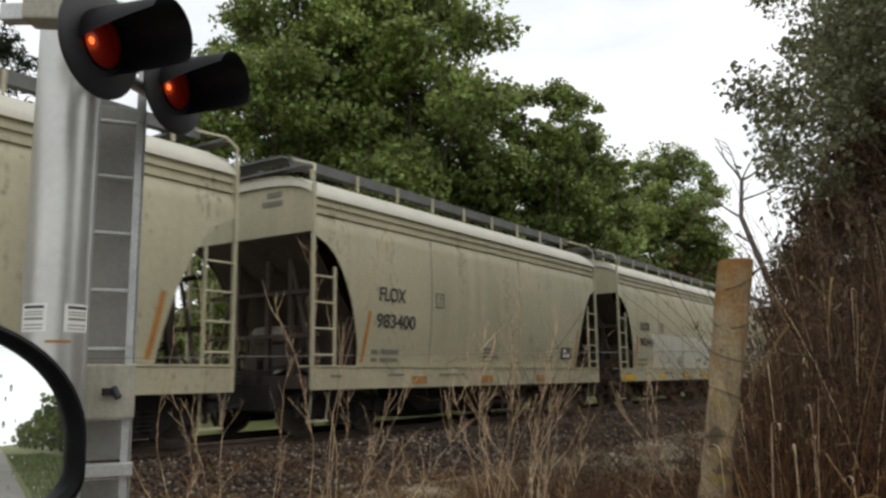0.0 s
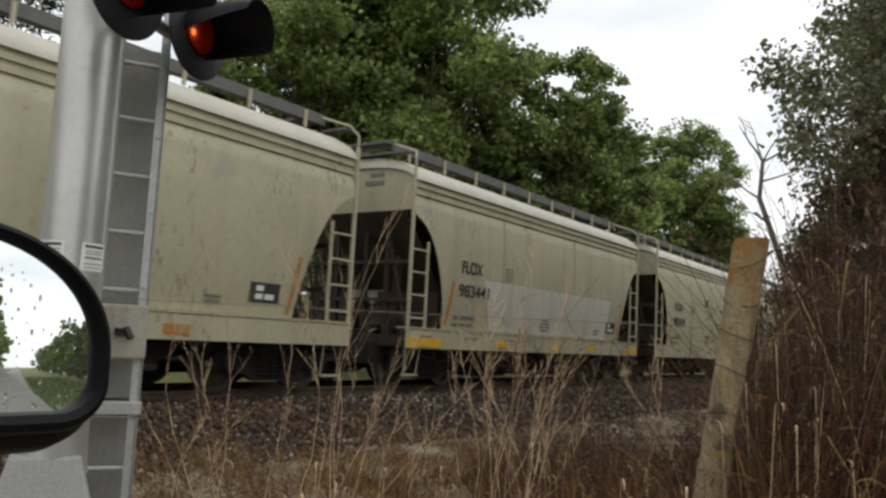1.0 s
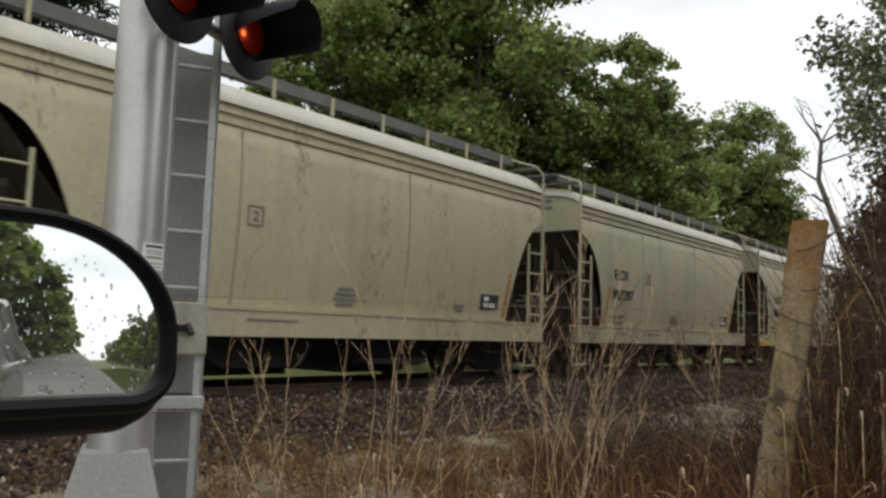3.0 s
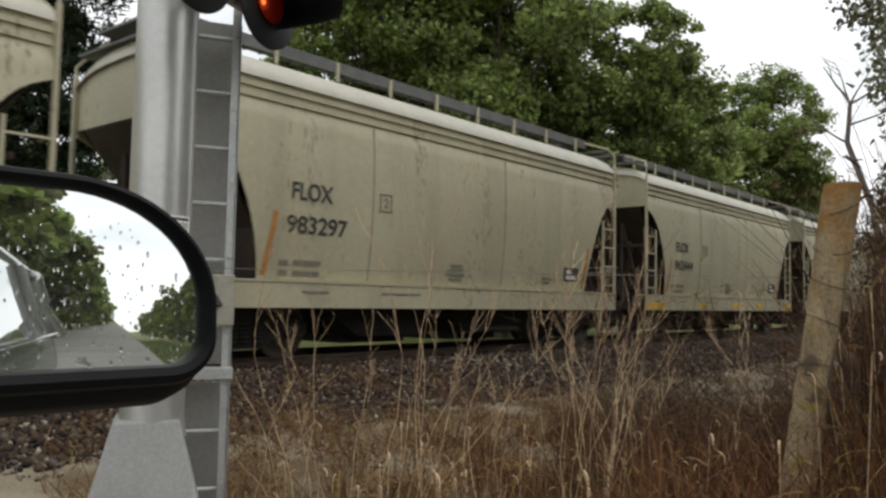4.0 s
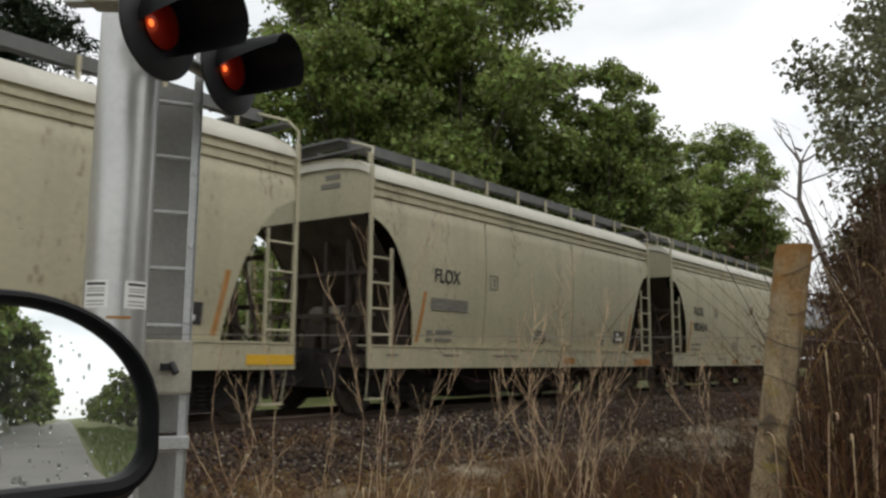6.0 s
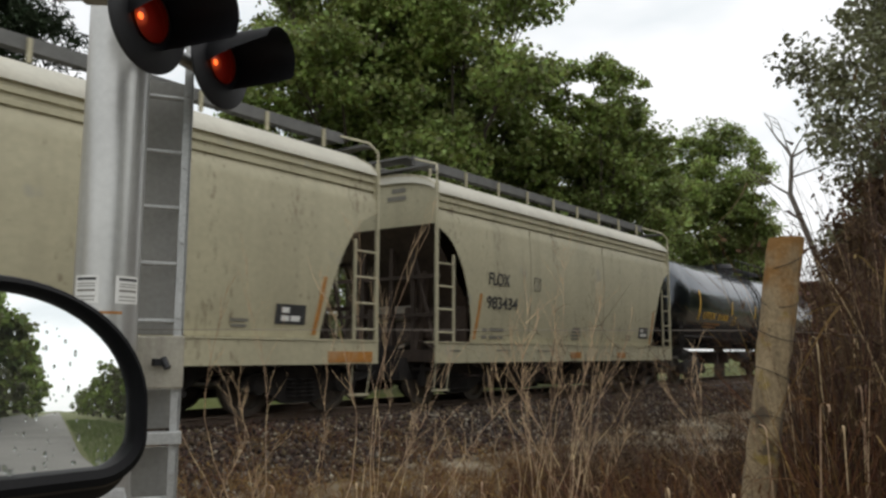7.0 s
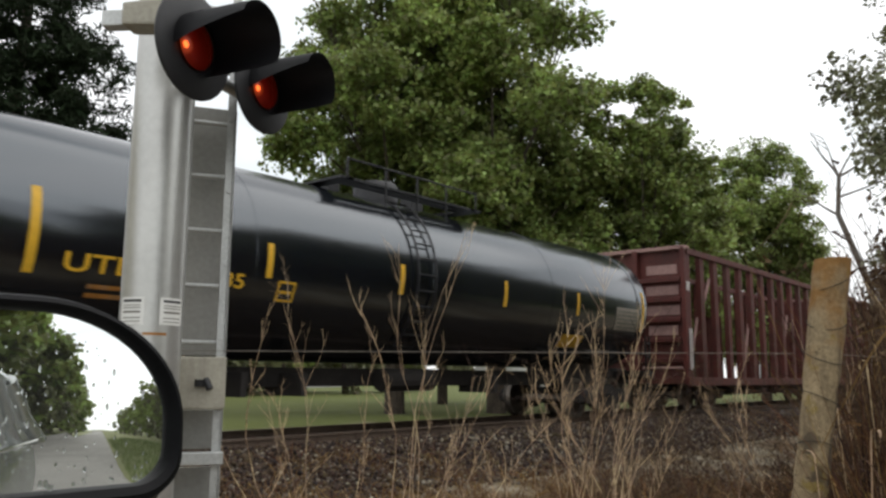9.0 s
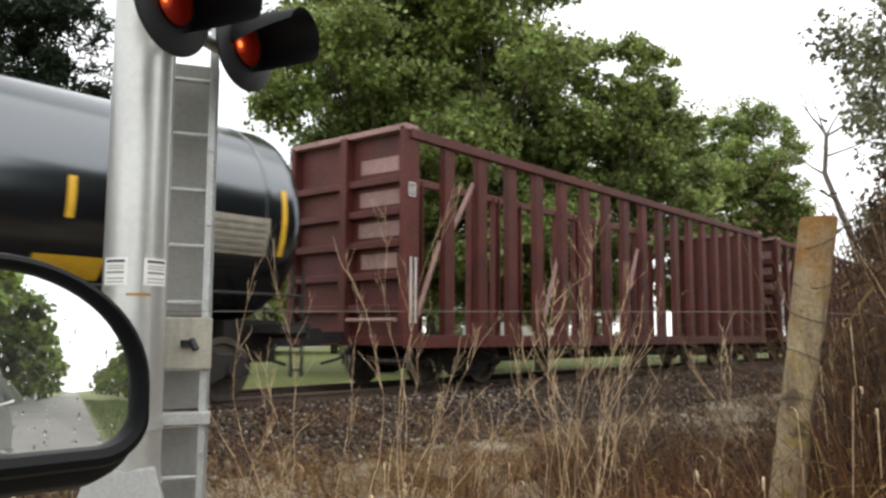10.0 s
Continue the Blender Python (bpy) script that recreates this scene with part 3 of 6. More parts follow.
def hopper_meshes():
    """Meshes of one hopper wagon; what repeats at the other end or side is shared, turned by half a circle."""
    d = {}
    d["side"] = side_mesh()
    bm = bmesh.new()
    prism(bm, [(-HALF_L, 0.73), (HALF_L, 0.73), (HALF_L, 1.085), (-HALF_L, 1.085)], -HALF_W, -HALF_W + 0.025)
    d["sill"] = link_mesh("side_sill", bm, BEIGE)
    bm = bmesh.new()
    prism(bm, [(-HALF_L, 1.086), (HALF_L, 1.086), (HALF_L, 1.114), (-HALF_L, 1.114)], -HALF_W - 0.015, -HALF_W + 0.25)
    d["ledge"] = link_mesh("sill_ledge", bm, BEIGE, bevel=0.004)
    bm = bmesh.new()
    rows = []
    xs = [-HALF_L + 0.02, -HALF_L + 0.06, -HALF_L + 0.3, -2.8, 0, 2.8, HALF_L - 0.3, HALF_L - 0.06, HALF_L - 0.02]
    drop = [0.16, 0.06, 0, 0, 0, 0, 0, 0.06, 0.16]
    prof = [(-HALF_W + o, z) for z, o in ROOF] + [(HALF_W - o, z) for z, o in ROOF[-2::-1]]
    for x, dz in zip(xs, drop):
        rows.append([bm.verts.new((x, y, max(3.8, z - dz * (z - 3.8) / 0.56 * 1.4))) for y, z in prof])
    for a, b in zip(rows, rows[1:]):
        for i in range(len(prof) - 1):
            bm.faces.new((a[i], a[i + 1], b[i + 1], b[i]))
    d["roof"] = link_mesh("roof", bm, ROOFPAINT, True)
    bm = bmesh.new()
    ends = []
    for x in (HALF_L - 0.10, HALF_L - 0.085):
        ends.append([bm.verts.new((x, y, z - 0.02)) for y, z in prof] + [bm.verts.new((x, HALF_W - 0.05, ARCH_Z)), bm.verts.new((x, -HALF_W + 0.05, ARCH_Z))])
    for i in range(len(ends[0])):
        k = (i + 1) % len(ends[0])
        bm.faces.new((ends[0][i], ends[0][k], ends[1][k], ends[1][i]))
    bm.faces.new(ends[0])
    bm.faces.new(ends[1][::-1])
    d["end"] = link_mesh("end_sheet", bm, BEIGE)
    # the slope sheet's dark colour holds shade as well as grime
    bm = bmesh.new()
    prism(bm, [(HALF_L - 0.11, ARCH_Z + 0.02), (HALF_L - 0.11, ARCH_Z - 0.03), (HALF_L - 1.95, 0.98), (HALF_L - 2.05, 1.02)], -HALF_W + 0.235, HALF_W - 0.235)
    d["slope"] = link_mesh("slope_sheet", bm, SHADEDENDPAINT)
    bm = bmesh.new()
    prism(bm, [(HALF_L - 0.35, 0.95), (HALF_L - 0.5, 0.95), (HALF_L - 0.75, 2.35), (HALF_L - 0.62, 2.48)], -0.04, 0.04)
    d["brace"] = link_mesh("brace", bm, SHADEDENDPAINT)
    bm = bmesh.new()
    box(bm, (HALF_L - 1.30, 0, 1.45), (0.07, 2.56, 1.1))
    d["shear"] = link_mesh("shear_plate", bm, SHADEDENDPAINT, bevel=0.01)
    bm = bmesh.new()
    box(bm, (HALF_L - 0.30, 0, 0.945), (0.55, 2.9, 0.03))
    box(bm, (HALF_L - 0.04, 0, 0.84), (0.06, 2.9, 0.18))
    d["deck"] = link_mesh("end_platform", bm, SHADEDENDPAINT)
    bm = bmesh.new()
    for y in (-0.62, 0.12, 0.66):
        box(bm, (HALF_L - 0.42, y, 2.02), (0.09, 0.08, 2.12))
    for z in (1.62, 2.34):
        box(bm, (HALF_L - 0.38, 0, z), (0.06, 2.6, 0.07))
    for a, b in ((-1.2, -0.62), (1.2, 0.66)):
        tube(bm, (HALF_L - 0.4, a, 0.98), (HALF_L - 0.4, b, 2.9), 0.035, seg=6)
    d["endframe"] = link_mesh("end_frame", bm, SHADEDENDPAINT)
    bm = bmesh.new()
    box(bm, (HALF_L - 0.55, 0.42, 1.30), (0.30, 0.34, 0.36))
    box(bm, (HALF_L - 0.55, -0.30, 1.18), (0.22, 0.26, 0.24))
    tube(bm, (HALF_L - 0.60, 0.42, 1.45), (HALF_L - 0.60, 0.42, 1.78), 0.10, seg=10)
    rod(bm, [(HALF_L - 0.55, 0.45, 1.25), (HALF_L - 0.55, -0.30, 1.22)], 0.022)
    rod(bm, [(HALF_L - 0.55, -0.30, 1.25), (HALF_L - 0.50, -0.75, 1.42), (HALF_L - 0.45, -1.15, 1.05)], 0.022)
    rod(bm, [(HALF_L - 0.55, 0.42, 1.2), (HALF_L - 0.40, 0.95, 1.1), (HALF_L - 0.35, 1.2, 0.98)], 0.022)
    d["valve"] = link_mesh("brake_valve", bm, SHADEDENDPAINT, bevel=0.012)
    bm = bmesh.new()
    prism(bm, [(0.02, 1.02), (3.25, 1.02), (2.05, 0.28), (0.62, 0.28)], -1.05, 1.05)
    box(bm, (1.335, 0, 0.22), (1.5, 1.35, 0.13))
    box(bm, (1.335, -1.1, 0.36), (1.5, 0.4, 0.08))
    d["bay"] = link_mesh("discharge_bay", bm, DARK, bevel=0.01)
    bm = bmesh.new()
    box(bm, (0, 0, 0.86), (BODY + 0.2, 0.6, 0.36))
    for x in (-4.9, -3.0, 3.0, 4.9):
        box(bm, (x, 0, 0.84), (0.14, 2.7, 0.16))
    for x in (-HALF_L + 0.15, HALF_L - 0.15):
        box(bm, (x, 0, 0.62), (0.75, 1.7, 0.40))
        tube(bm, (x, -1.45, 0.62), (x, 1.45, 0.62), 0.03, seg=6)
        tube(bm, (x, -1.1, 0.70), (x, -1.1, 0.30), 0.05, seg=6)
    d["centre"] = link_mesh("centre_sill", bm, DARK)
    bm = bmesh.new()
    rod(bm, [(-3.0, -1.0, 0.6), (3.0, -1.0, 0.6)], 0.02)
    d["brakerod"] = link_mesh("brake_rod", bm, DARK)
    bm = bmesh.new()
    tube(bm, (HALF_L - 0.95, -0.7, 1.68), (HALF_L - 0.95, 0.25, 1.68), 0.16, seg=14)
    d["tank"] = link_mesh("air_reservoir", bm, PALEDUSTGREY, True, bevel=0.03)
    bm = bmesh.new()
    tube(bm, (-HALF_L + 0.8, -0.9, 1.25), (-HALF_L + 0.8, -0.5, 1.25), 0.12, seg=12)
    d["cylinder"] = link_mesh("brake_cylinder", bm, SHADEDENDPAINT, True, bevel=0.02)
    bm = bmesh.new()
    rod(bm, [(-HALF_L + 0.9, -0.4, 1.5), (-HALF_L + 0.6, -0.4, 1.1), (-HALF_L + 0.3, -0.4, 1.0)], 0.025)
    d["pipe"] = link_mesh("brake_pipe", bm, PALEDUSTGREY)
    # roofwalk: two long gratings on posts, with a cross piece at each end
    bm = bmesh.new()
    for s in (-1, 1):
        for k in range(5):
            box(bm, (0, s * (0.36 + 0.10 * k), 4.62), (BODY - 0.35, 0.094, 0.035))
        box(bm, (0, s * 0.80, 4.565), (BODY - 0.35, 0.03, 0.18))
        for i in range(int(BODY / 0.28)):
            box(bm, (-HALF_L + 0.3 + 0.28 * i, s * 0.56, 4.60), (0.04, 0.5, 0.03))
        box(bm, (s * (HALF_L - 0.2), 0, 4.6), (0.42, 1.6, 0.04))
        box(bm, (s * (HALF_L - 0.10), 0, 4.37), (0.22, 2.7, 0.035))
    d["walk"] = link_mesh("roofwalk", bm, GRATE)
    bm = bmesh.new()
    lathe(bm, [(0.37, 0.0), (0.36, 0.12), (0.30, 0.16), (0.02, 0.165)], 20, Matrix.Translation((0, 0, 4.33)))
    d["hatch"] = link_mesh("roof_hatch", bm, ROOFPAINT, True)
    bm = bmesh.new()
    box(bm, (0, 0, 0), (0.048, 0.04, 0.30))
    d["post"] = link_mesh("roofwalk_post", bm, BEIGE)
    # one corner ladder with its top hoop
    bm = bmesh.new()
    box(bm, (0, 0, 2.4), (0.056, 0.05, 3.3))
    box(bm, (-0.52, 0, 1.75), (0.04, 0.04, 1.95))
    for i in range(5):
        tube(bm, (-0.52, 0, 0.86 + 0.42 * i), (0, 0, 0.86 + 0.42 * i), 0.018, seg=6)
    rod(bm, [(0, 0, 4.03), (0.0, 0.0, 4.24), (-0.12, 0.10, 4.40), (-0.20, 0.70, 4.60)], 0.02)
    rod(bm, [(-0.48, 0.05, 0.74), (-0.46, 0.12, 0.24), (-0.08, 0.12, 0.24), (-0.05, 0.05, 0.74)], 0.012)
    box(bm, (-0.27, 0.12, 0.24), (0.40, 0.10, 0.035))
    d["ladder"] = link_mesh("corner_ladder", bm, BEIGE)
    bm = bmesh.new()
    rows = []
    for z in np.linspace(1.17, 2.06, 8):
        y, x = -HALF_W + skin(z)[0] - 0.006, 0.17 * (z - 1.17)
        rows.append([bm.verts.new(q) for q in ((x - 0.042, y, z), (x + 0.042, y, z), (x + 0.042, y + 0.01, z), (x - 0.042, y + 0.01, z))])
    for a, b in zip(rows, rows[1:]):
        for k in range(4):
            bm.faces.new((a[k], a[(k + 1) % 4], b[(k + 1) % 4], b[k]))
    d["stripe"] = link_mesh("orange_marking", bm, ORANGE)
    bm = bmesh.new()
    for z0 in np.arange(1.14, 3.5, 0.12):
        z1 = min(3.52, z0 + 0.12)
        a, b = [-HALF_W + skin(z)[0] - 0.004 for z in (z0, z1)]
        vs = [bm.verts.new((x, y + dy, z)) for y, z in ((a, z0), (b, z1)) for x in (-0.012, 0.012) for dy in (0, 0.01)]
        for q in ((0, 2, 6, 4), (1, 5, 7, 3), (0, 4, 5, 1), (2, 3, 7, 6)):
            bm.faces.new([vs[i] for i in q])
    d["seam"] = link_mesh("weld_seam", bm, SEAM)
    bm = bmesh.new()
    box(bm, (0, 0, 0), (1, 1, 1))
    for nm, mt in (("bar", GREYLETTER), ("black", LETTER), ("white", WHITE), ("yellow", YELLOW), ("orange", ORANGE)):
        b2 = bm.copy()
        d[nm] = link_mesh("marking_" + nm, b2, mt)
    bm.free()
    return d


PALEDUSTGREY = surface("grey_reservoir_paint", (0.30, 0.27, 0.22), 0.7, var=0.3, scale=4, fine=30)
HOP = hopper_meshes()


def mark(car, kind, x, z, w, h, y=None, tilt=0.0, name="stencil", proud=0.0):
    """A painted or stuck-on mark on the near side of a car; x from the car's left sill end."""
    inward, slope = skin(z) if y is None else (0.0, 0.0)
    m = Matrix.Translation((x - HALF_L, -HALF_W + inward - 0.006 - proud if y is None else y, z)) @ Matrix.Rotation(math.atan(-slope), 4, "X")
    m = m @ Matrix.Rotation(radians(tilt), 4, "Y") @ Matrix.Diagonal((w, 0.012, h, 1))
    return share(name, HOP[kind], car, m)


def hopper_car(k, number, sill_marks, patch=False):
    car = tagged(new("hopper_car"), "dusty beige two-bay covered hopper wagon with roofwalk and end ladders", "hopper wagon", "wagons of the freight train")
    half = Matrix.Rotation(math.pi, 4, "Z")
    for m in (Matrix.Identity(4), half):
        share("side_sheet", HOP["side"], car, m, "beige side sheet with arched ends and rust streaks")
        sill = share("side_sill", HOP["sill"], car, m)
        share("sill_ledge", HOP["ledge"], sill)
        share("end_sheet", HOP["end"], car, m)
        sl = share("slope_sheet", HOP["slope"], car, m, "grimy slope sheet, its brown darkened for the shade under the arch")
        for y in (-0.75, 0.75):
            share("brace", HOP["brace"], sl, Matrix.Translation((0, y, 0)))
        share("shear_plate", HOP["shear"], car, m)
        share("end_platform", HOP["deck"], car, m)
        share("end_frame", HOP["endframe"], car, m, "grimy brown end posts and crossbars, coloured dark for shade")
        share("brake_valve", HOP["valve"], car, m, "grimy brake valve with pipes, coloured dark for shade")
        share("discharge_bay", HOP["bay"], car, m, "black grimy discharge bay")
        share("air_reservoir", HOP["tank"], car, m, "grey brake air reservoir")
    share("roof", HOP["roof"], car, label="pale weathered roof")
    share("centre_sill", HOP["centre"], car)
    share("brake_rod", HOP["brakerod"], car)
    share("brake_cylinder", HOP["cylinder"], car)
    share("brake_pipe", HOP["pipe"], car)
    walkway = share("roofwalk", HOP["walk"], car, label="dark grey grating roofwalk")
    for x in (-4.1, -2.05, 0, 2.05, 4.1):
        share("roof_hatch", HOP["hatch"], car, Matrix.Translation((x, 0, 0)))
    for i in range(9):
        share("roofwalk_post", HOP["post"], walkway, Matrix.Translation((-4.9 + 1.225 * i, -0.842, 4.475)))
    for sx in (-1, 1):
        for sy in (-1, 1):
            m = Matrix.Translation((sx * (HALF_L - 0.04), sy * (HALF_W - 0.02), 0)) @ Matrix.Diagonal((sx, -sy, 1, 1))
            share("corner_ladder", HOP["ladder"], car, m)
    for x in (-2.25, 1.25):
        share("weld_seam", HOP["seam"], car, Matrix.Translation((x, 0, 0)))
    for y, z, w in ((-0.55, 3.98, 0.34), (-0.5, 3.83, 0.46)):
        share("end_stencil", HOP["bar"], car, Matrix.Translation((-HALF_L + 0.078, y, z)) @ Matrix.Diagonal((0.008, w, 0.09, 1)))
    add_bogie(car, -HALF_L + 1.3)
    add_bogie(car, HALF_L - 1.3)
    coupler(car, -HALF_L, -1)
    coupler(car, HALF_L, 1)
    def at(x, z):
        inward, slope = skin(z + 0.125)
        return Matrix.Translation((x - HALF_L, -HALF_W + inward - 0.006 - 0.125 * slope, z)) @ Matrix.Rotation(math.atan(-slope), 4, "X") @ FACING

    letters("FLOX", 0.76, 0.25, LETTER, car, at(1.72, 2.25))
    if number:
        letters(number, 1.14, 0.25, LETTER, car, at(1.66, 1.78))
    else:
        mark(car, "bar", 2.2, 1.86, 1.1, 0.22)
    for i, (x, z, w) in enumerate(((1.66, 1.36, 0.16), (2.08, 1.37, 0.5), (1.66, 1.22, 0.16), (2.08, 1.22, 0.5), (5.45, 1.48, 0.34), (5.45, 1.40, 0.42), (5.45, 1.32, 0.50), (5.45, 1.24, 0.36),
                                   (8.35, 1.35, 0.3), (8.35, 1.27, 0.26))):
        mark(car, "bar", x, z, w, 0.07 if i < 4 else 0.045)
    for dx, dz, w, h in ((0, 0.13, 0.27, 0.018), (0, -0.13, 0.27, 0.018), (-0.125, 0, 0.018, 0.26), (0.125, 0, 0.018, 0.26)):
        mark(car, "bar", 3.60 + dx, 2.38 + dz, w, h)
    letters("2", 0.09, 0.15, GREYLETTER, car, at(3.56, 2.305))
    mark(car, "black", 9.28, 1.46, 0.58, 0.29, name="inspection_panel")
    for dx, dz, w, h in ((-0.11, 0.06, 0.14, 0.08), (0.09, 0.06, 0.18, 0.08), (-0.11, -0.06, 0.14, 0.08), (0.09, -0.06, 0.18, 0.08)):
        if dx < 0 or dz < 0:
            mark(car, "white", 9.28 + dx, 1.46 + dz, w, h, name="inspection_label", proud=0.006)
    share("orange_marking", HOP["stripe"], car, Matrix.Translation((1.32 - HALF_L, 0, 0)))
    share("orange_marking", HOP["stripe"], car, Matrix.Translation((9.78 - HALF_L, 0, 0)))
    sill_y = -HALF_W - 0.004
    for x, z, w in ((2.2, 0.96, 0.5), (4.0, 0.96, 0.9), (0.6, 0.95, 0.3)):
        mark(car, "bar", x, z, w, 0.03, y=sill_y)
    for kind, x, w in sill_marks:
        mark(car, kind, x, 0.865 if w < 0.9 else 0.84, w, 0.14 if w < 0.9 else 0.17, y=sill_y, name="reflector_strip")
    cars.append((car, k * PITCH + (PITCH - BODY) / 2 + HALF_L))
    return car


YB = (("yellow", 0.55, 1.05), ("yellow", 3.4, 0.5), ("yellow", 5.9, 0.45), ("yellow", 7.9, 0.45), ("yellow", 10.7, 0.85))
OB = (("orange", 2.9, 0.45), ("orange", 5.3, 0.48), ("orange", 7.75, 0.42))
OC = (("orange", 7.75, 0.46), ("orange", 5.3, 0.5))
OD = (("orange", 6.6, 0.5), ("orange", 10.5, 1.0))
hopper_car(-2, "", YB)
hopper_car(-1, "", OC)
hopper_car(0, "983400", OB)
fresh = hopper_car(1, "983441", YB)
hopper_car(2, "983439", ())
hopper_car(3, "983297", ())
hopper_car(4, "983444", YB)
hopper_car(5, "", OD)
hopper_car(6, "983434", OC)
# one wagon carries a paler repainted lower side
bm = bmesh.new()
rows = []
for z in np.linspace(1.14, 2.18, 9):
    f = (z - 1.14) / 1.04
    y = -HALF_W + skin(z)[0] - 0.005
    rows.append([bm.verts.new(q) for q in ((-HALF_L + 3.0 - 0.4 * f, y, z), (HALF_L - 2.2 + 0.2 * f, y, z), (HALF_L - 2.2 + 0.2 * f, y + 0.02, z), (-HALF_L + 3.0 - 0.4 * f, y + 0.02, z))])
for a, b in zip(rows, rows[1:]):
    for k in range(4):
        bm.faces.new((a[k], a[(k + 1) % 4], b[(k + 1) % 4], b[k]))
bm.faces.new(rows[0])
bm.faces.new(rows[-1])
part("repainted_patch", bm, PALEBEIGE, fresh, "paler repainted lower side panel")


def tank_car():
    car = tagged(new("tank_car"), "glossy black railway tank wagon with yellow markings", "tank wagon", "wagons of the freight train")
    x0, x1, r, zc = 0.35, 17.22, 1.47, 2.56
    bm = bmesh.new()
    prof = []
    for i in range(9):
        a = radians(90 * i / 8)
        prof.append((max(0.02, r * math.sin(a)), x0 + 0.62 * (1 - math.cos(a))))
    for x in (3.0, 6.0, 9.0, 12.0):
        prof.append((r, x))
    for i in range(8, -1, -1):
        a = radians(90 * i / 8)
        prof.append((max(0.02, r * math.sin(a)), x1 - 0.62 * (1 - math.cos(a))))
    m = Matrix.Translation((0, 0, zc)) @ Matrix.Rotation(radians(90), 4, "Y")
    lathe(bm, prof, 72, m)
    part("tank_shell", bm, BLACKTANK, car, "glossy black riveted-free cylindrical shell with domed heads", smooth=True)
    for x in (1.02, 4.9, 8.6, 12.4, 16.18):
        bm = bmesh.new()
        lathe(bm, [(r + 0.001, -0.04), (r + 0.006, -0.035), (r + 0.006, 0.035), (r + 0.001, 0.04)], 72, Matrix.Translation((x, 0, zc)) @ Matrix.Rotation(radians(90), 4, "Y"))
        part("weld_band", bm, BLACKTANK, car, smooth=True)
    bm = bmesh.new()
    box(bm, (8.6, 0, 0.86), (17.4, 0.6, 0.3))
    for x in (2.05, 15.1):
        prism(bm, [(x - 0.9, 0.72), (x + 0.9, 0.72), (x + 0.5, 1.55), (x - 0.5, 1.55)], -0.55, 0.55)
    for s, x in ((-1, 0.5), (1, 16.7)):
        box(bm, (x - s * 0.15, 0, 0.80), (0.95, 1.3, 0.62))
        box(bm, (x, 0, 0.98), (0.5, 2.9, 0.12))
        box(bm, (x + s * 0.25, 0, 0.95), (0.06, 2.9, 0.22))
        for y in (-1.38, 1.38):
            rod(bm, [(x, y, 0.3), (x, y, 1.9)], 0.025)
            rod(bm, [(x + s * 0.2, y, 0.3), (x + s * 0.2, y, 1.9)], 0.025)
            for i in range(5):
                rod(bm, [(x, y, 0.4 + 0.33 * i), (x + s * 0.2, y, 0.4 + 0.33 * i)], 0.018)
    rod(bm, [(0.4, -1.45, 1.15), (0.4, -1.45, 1.45), (3.2, -1.5, 1.45)], 0.022)
    rod(bm, [(16.8, -1.45, 1.15), (16.8, -1.45, 1.45), (13.6, -1.5, 1.45)], 0.022)
    for x in (5.2, 6.3, 11.2):
        box(bm, (x, -0.4, 0.75), (0.1, 0.9, 0.35))
    tube(bm, (8.3, -0.5, 0.82), (9.6, -0.5, 0.82), 0.2, seg=12)
    part("underframe", bm, DARK, car, "black stub sills, saddles and hand rails", bevel=0.0)
    bm = bmesh.new()
    lathe(bm, [(0.42, 0.0), (0.42, 0.34), (0.36, 0.42), (0.05, 0.46)], 24, Matrix.Translation((8.6, 0, zc + r - 0.05)))
    box(bm, (7.5, 0.1, zc + r + 0.12), (0.3, 0.3, 0.28))
    box(bm, (9.7, 0.1, zc + r + 0.16), (0.34, 0.3, 0.4))
    part("manway_dome", bm, BLACKPAINT, car, "black manway dome with valves", smooth=True)
    bm = bmesh.new()
    zt = zc + r + 0.02
    for y in (-0.95, -0.75, 0.75, 0.95):
        box(bm, (8.6, y, zt), (3.4, 0.16, 0.04))
    for x in (6.9, 10.3):
        box(bm, (x, 0, zt), (0.3, 2.06, 0.04))
    for y in (-1.03, 1.03):
        rod(bm, [(6.9, y, zt), (6.9, y, zt + 0.32), (10.3, y, zt + 0.32), (10.3, y, zt)], 0.02)
        for x in (7.8, 8.6, 9.4):
            rod(bm, [(x, y, zt - 0.35), (x, y, zt + 0.32)], 0.018)
    part("platform", bm, BLACKPAINT, car, "black top platform with railing")
    arc = [(-(r + 0.07) * math.sin(radians(a)), zc + (r + 0.07) * math.cos(radians(a))) for a in range(30, 150, 10)]
    bm = bmesh.new()
    rod(bm, [(8.1, y, z) for y, z in arc], 0.022)
    ladder = part("side_ladder", bm, BLACKPAINT, car, "thin black curved ladder")
    bm = bmesh.new()
    rod(bm, [(8.55, y, z) for y, z in arc], 0.022)
    part("stile", bm, BLACKPAINT, ladder)
    for y, z in arc:
        bm = bmesh.new()
        rod(bm, [(8.1, y, z), (8.55, y, z)], 0.016)
        part("rung", bm, BLACKPAINT, ladder)

    def on_shell(bm, x, w, z0, z1, proud=0.006):
        n = 8
        rows = []
        for i in range(n + 1):
            z = z0 + (z1 - z0) * i / n
            y = -math.sqrt(max(0.01, (r + proud) ** 2 - (z - zc) ** 2))
            rows.append((bm.verts.new((x - w / 2, y, z)), bm.verts.new((x + w / 2, y, z))))
        for a, b in zip(rows, rows[1:]):
            bm.faces.new((a[0], a[1], b[1], b[0]))

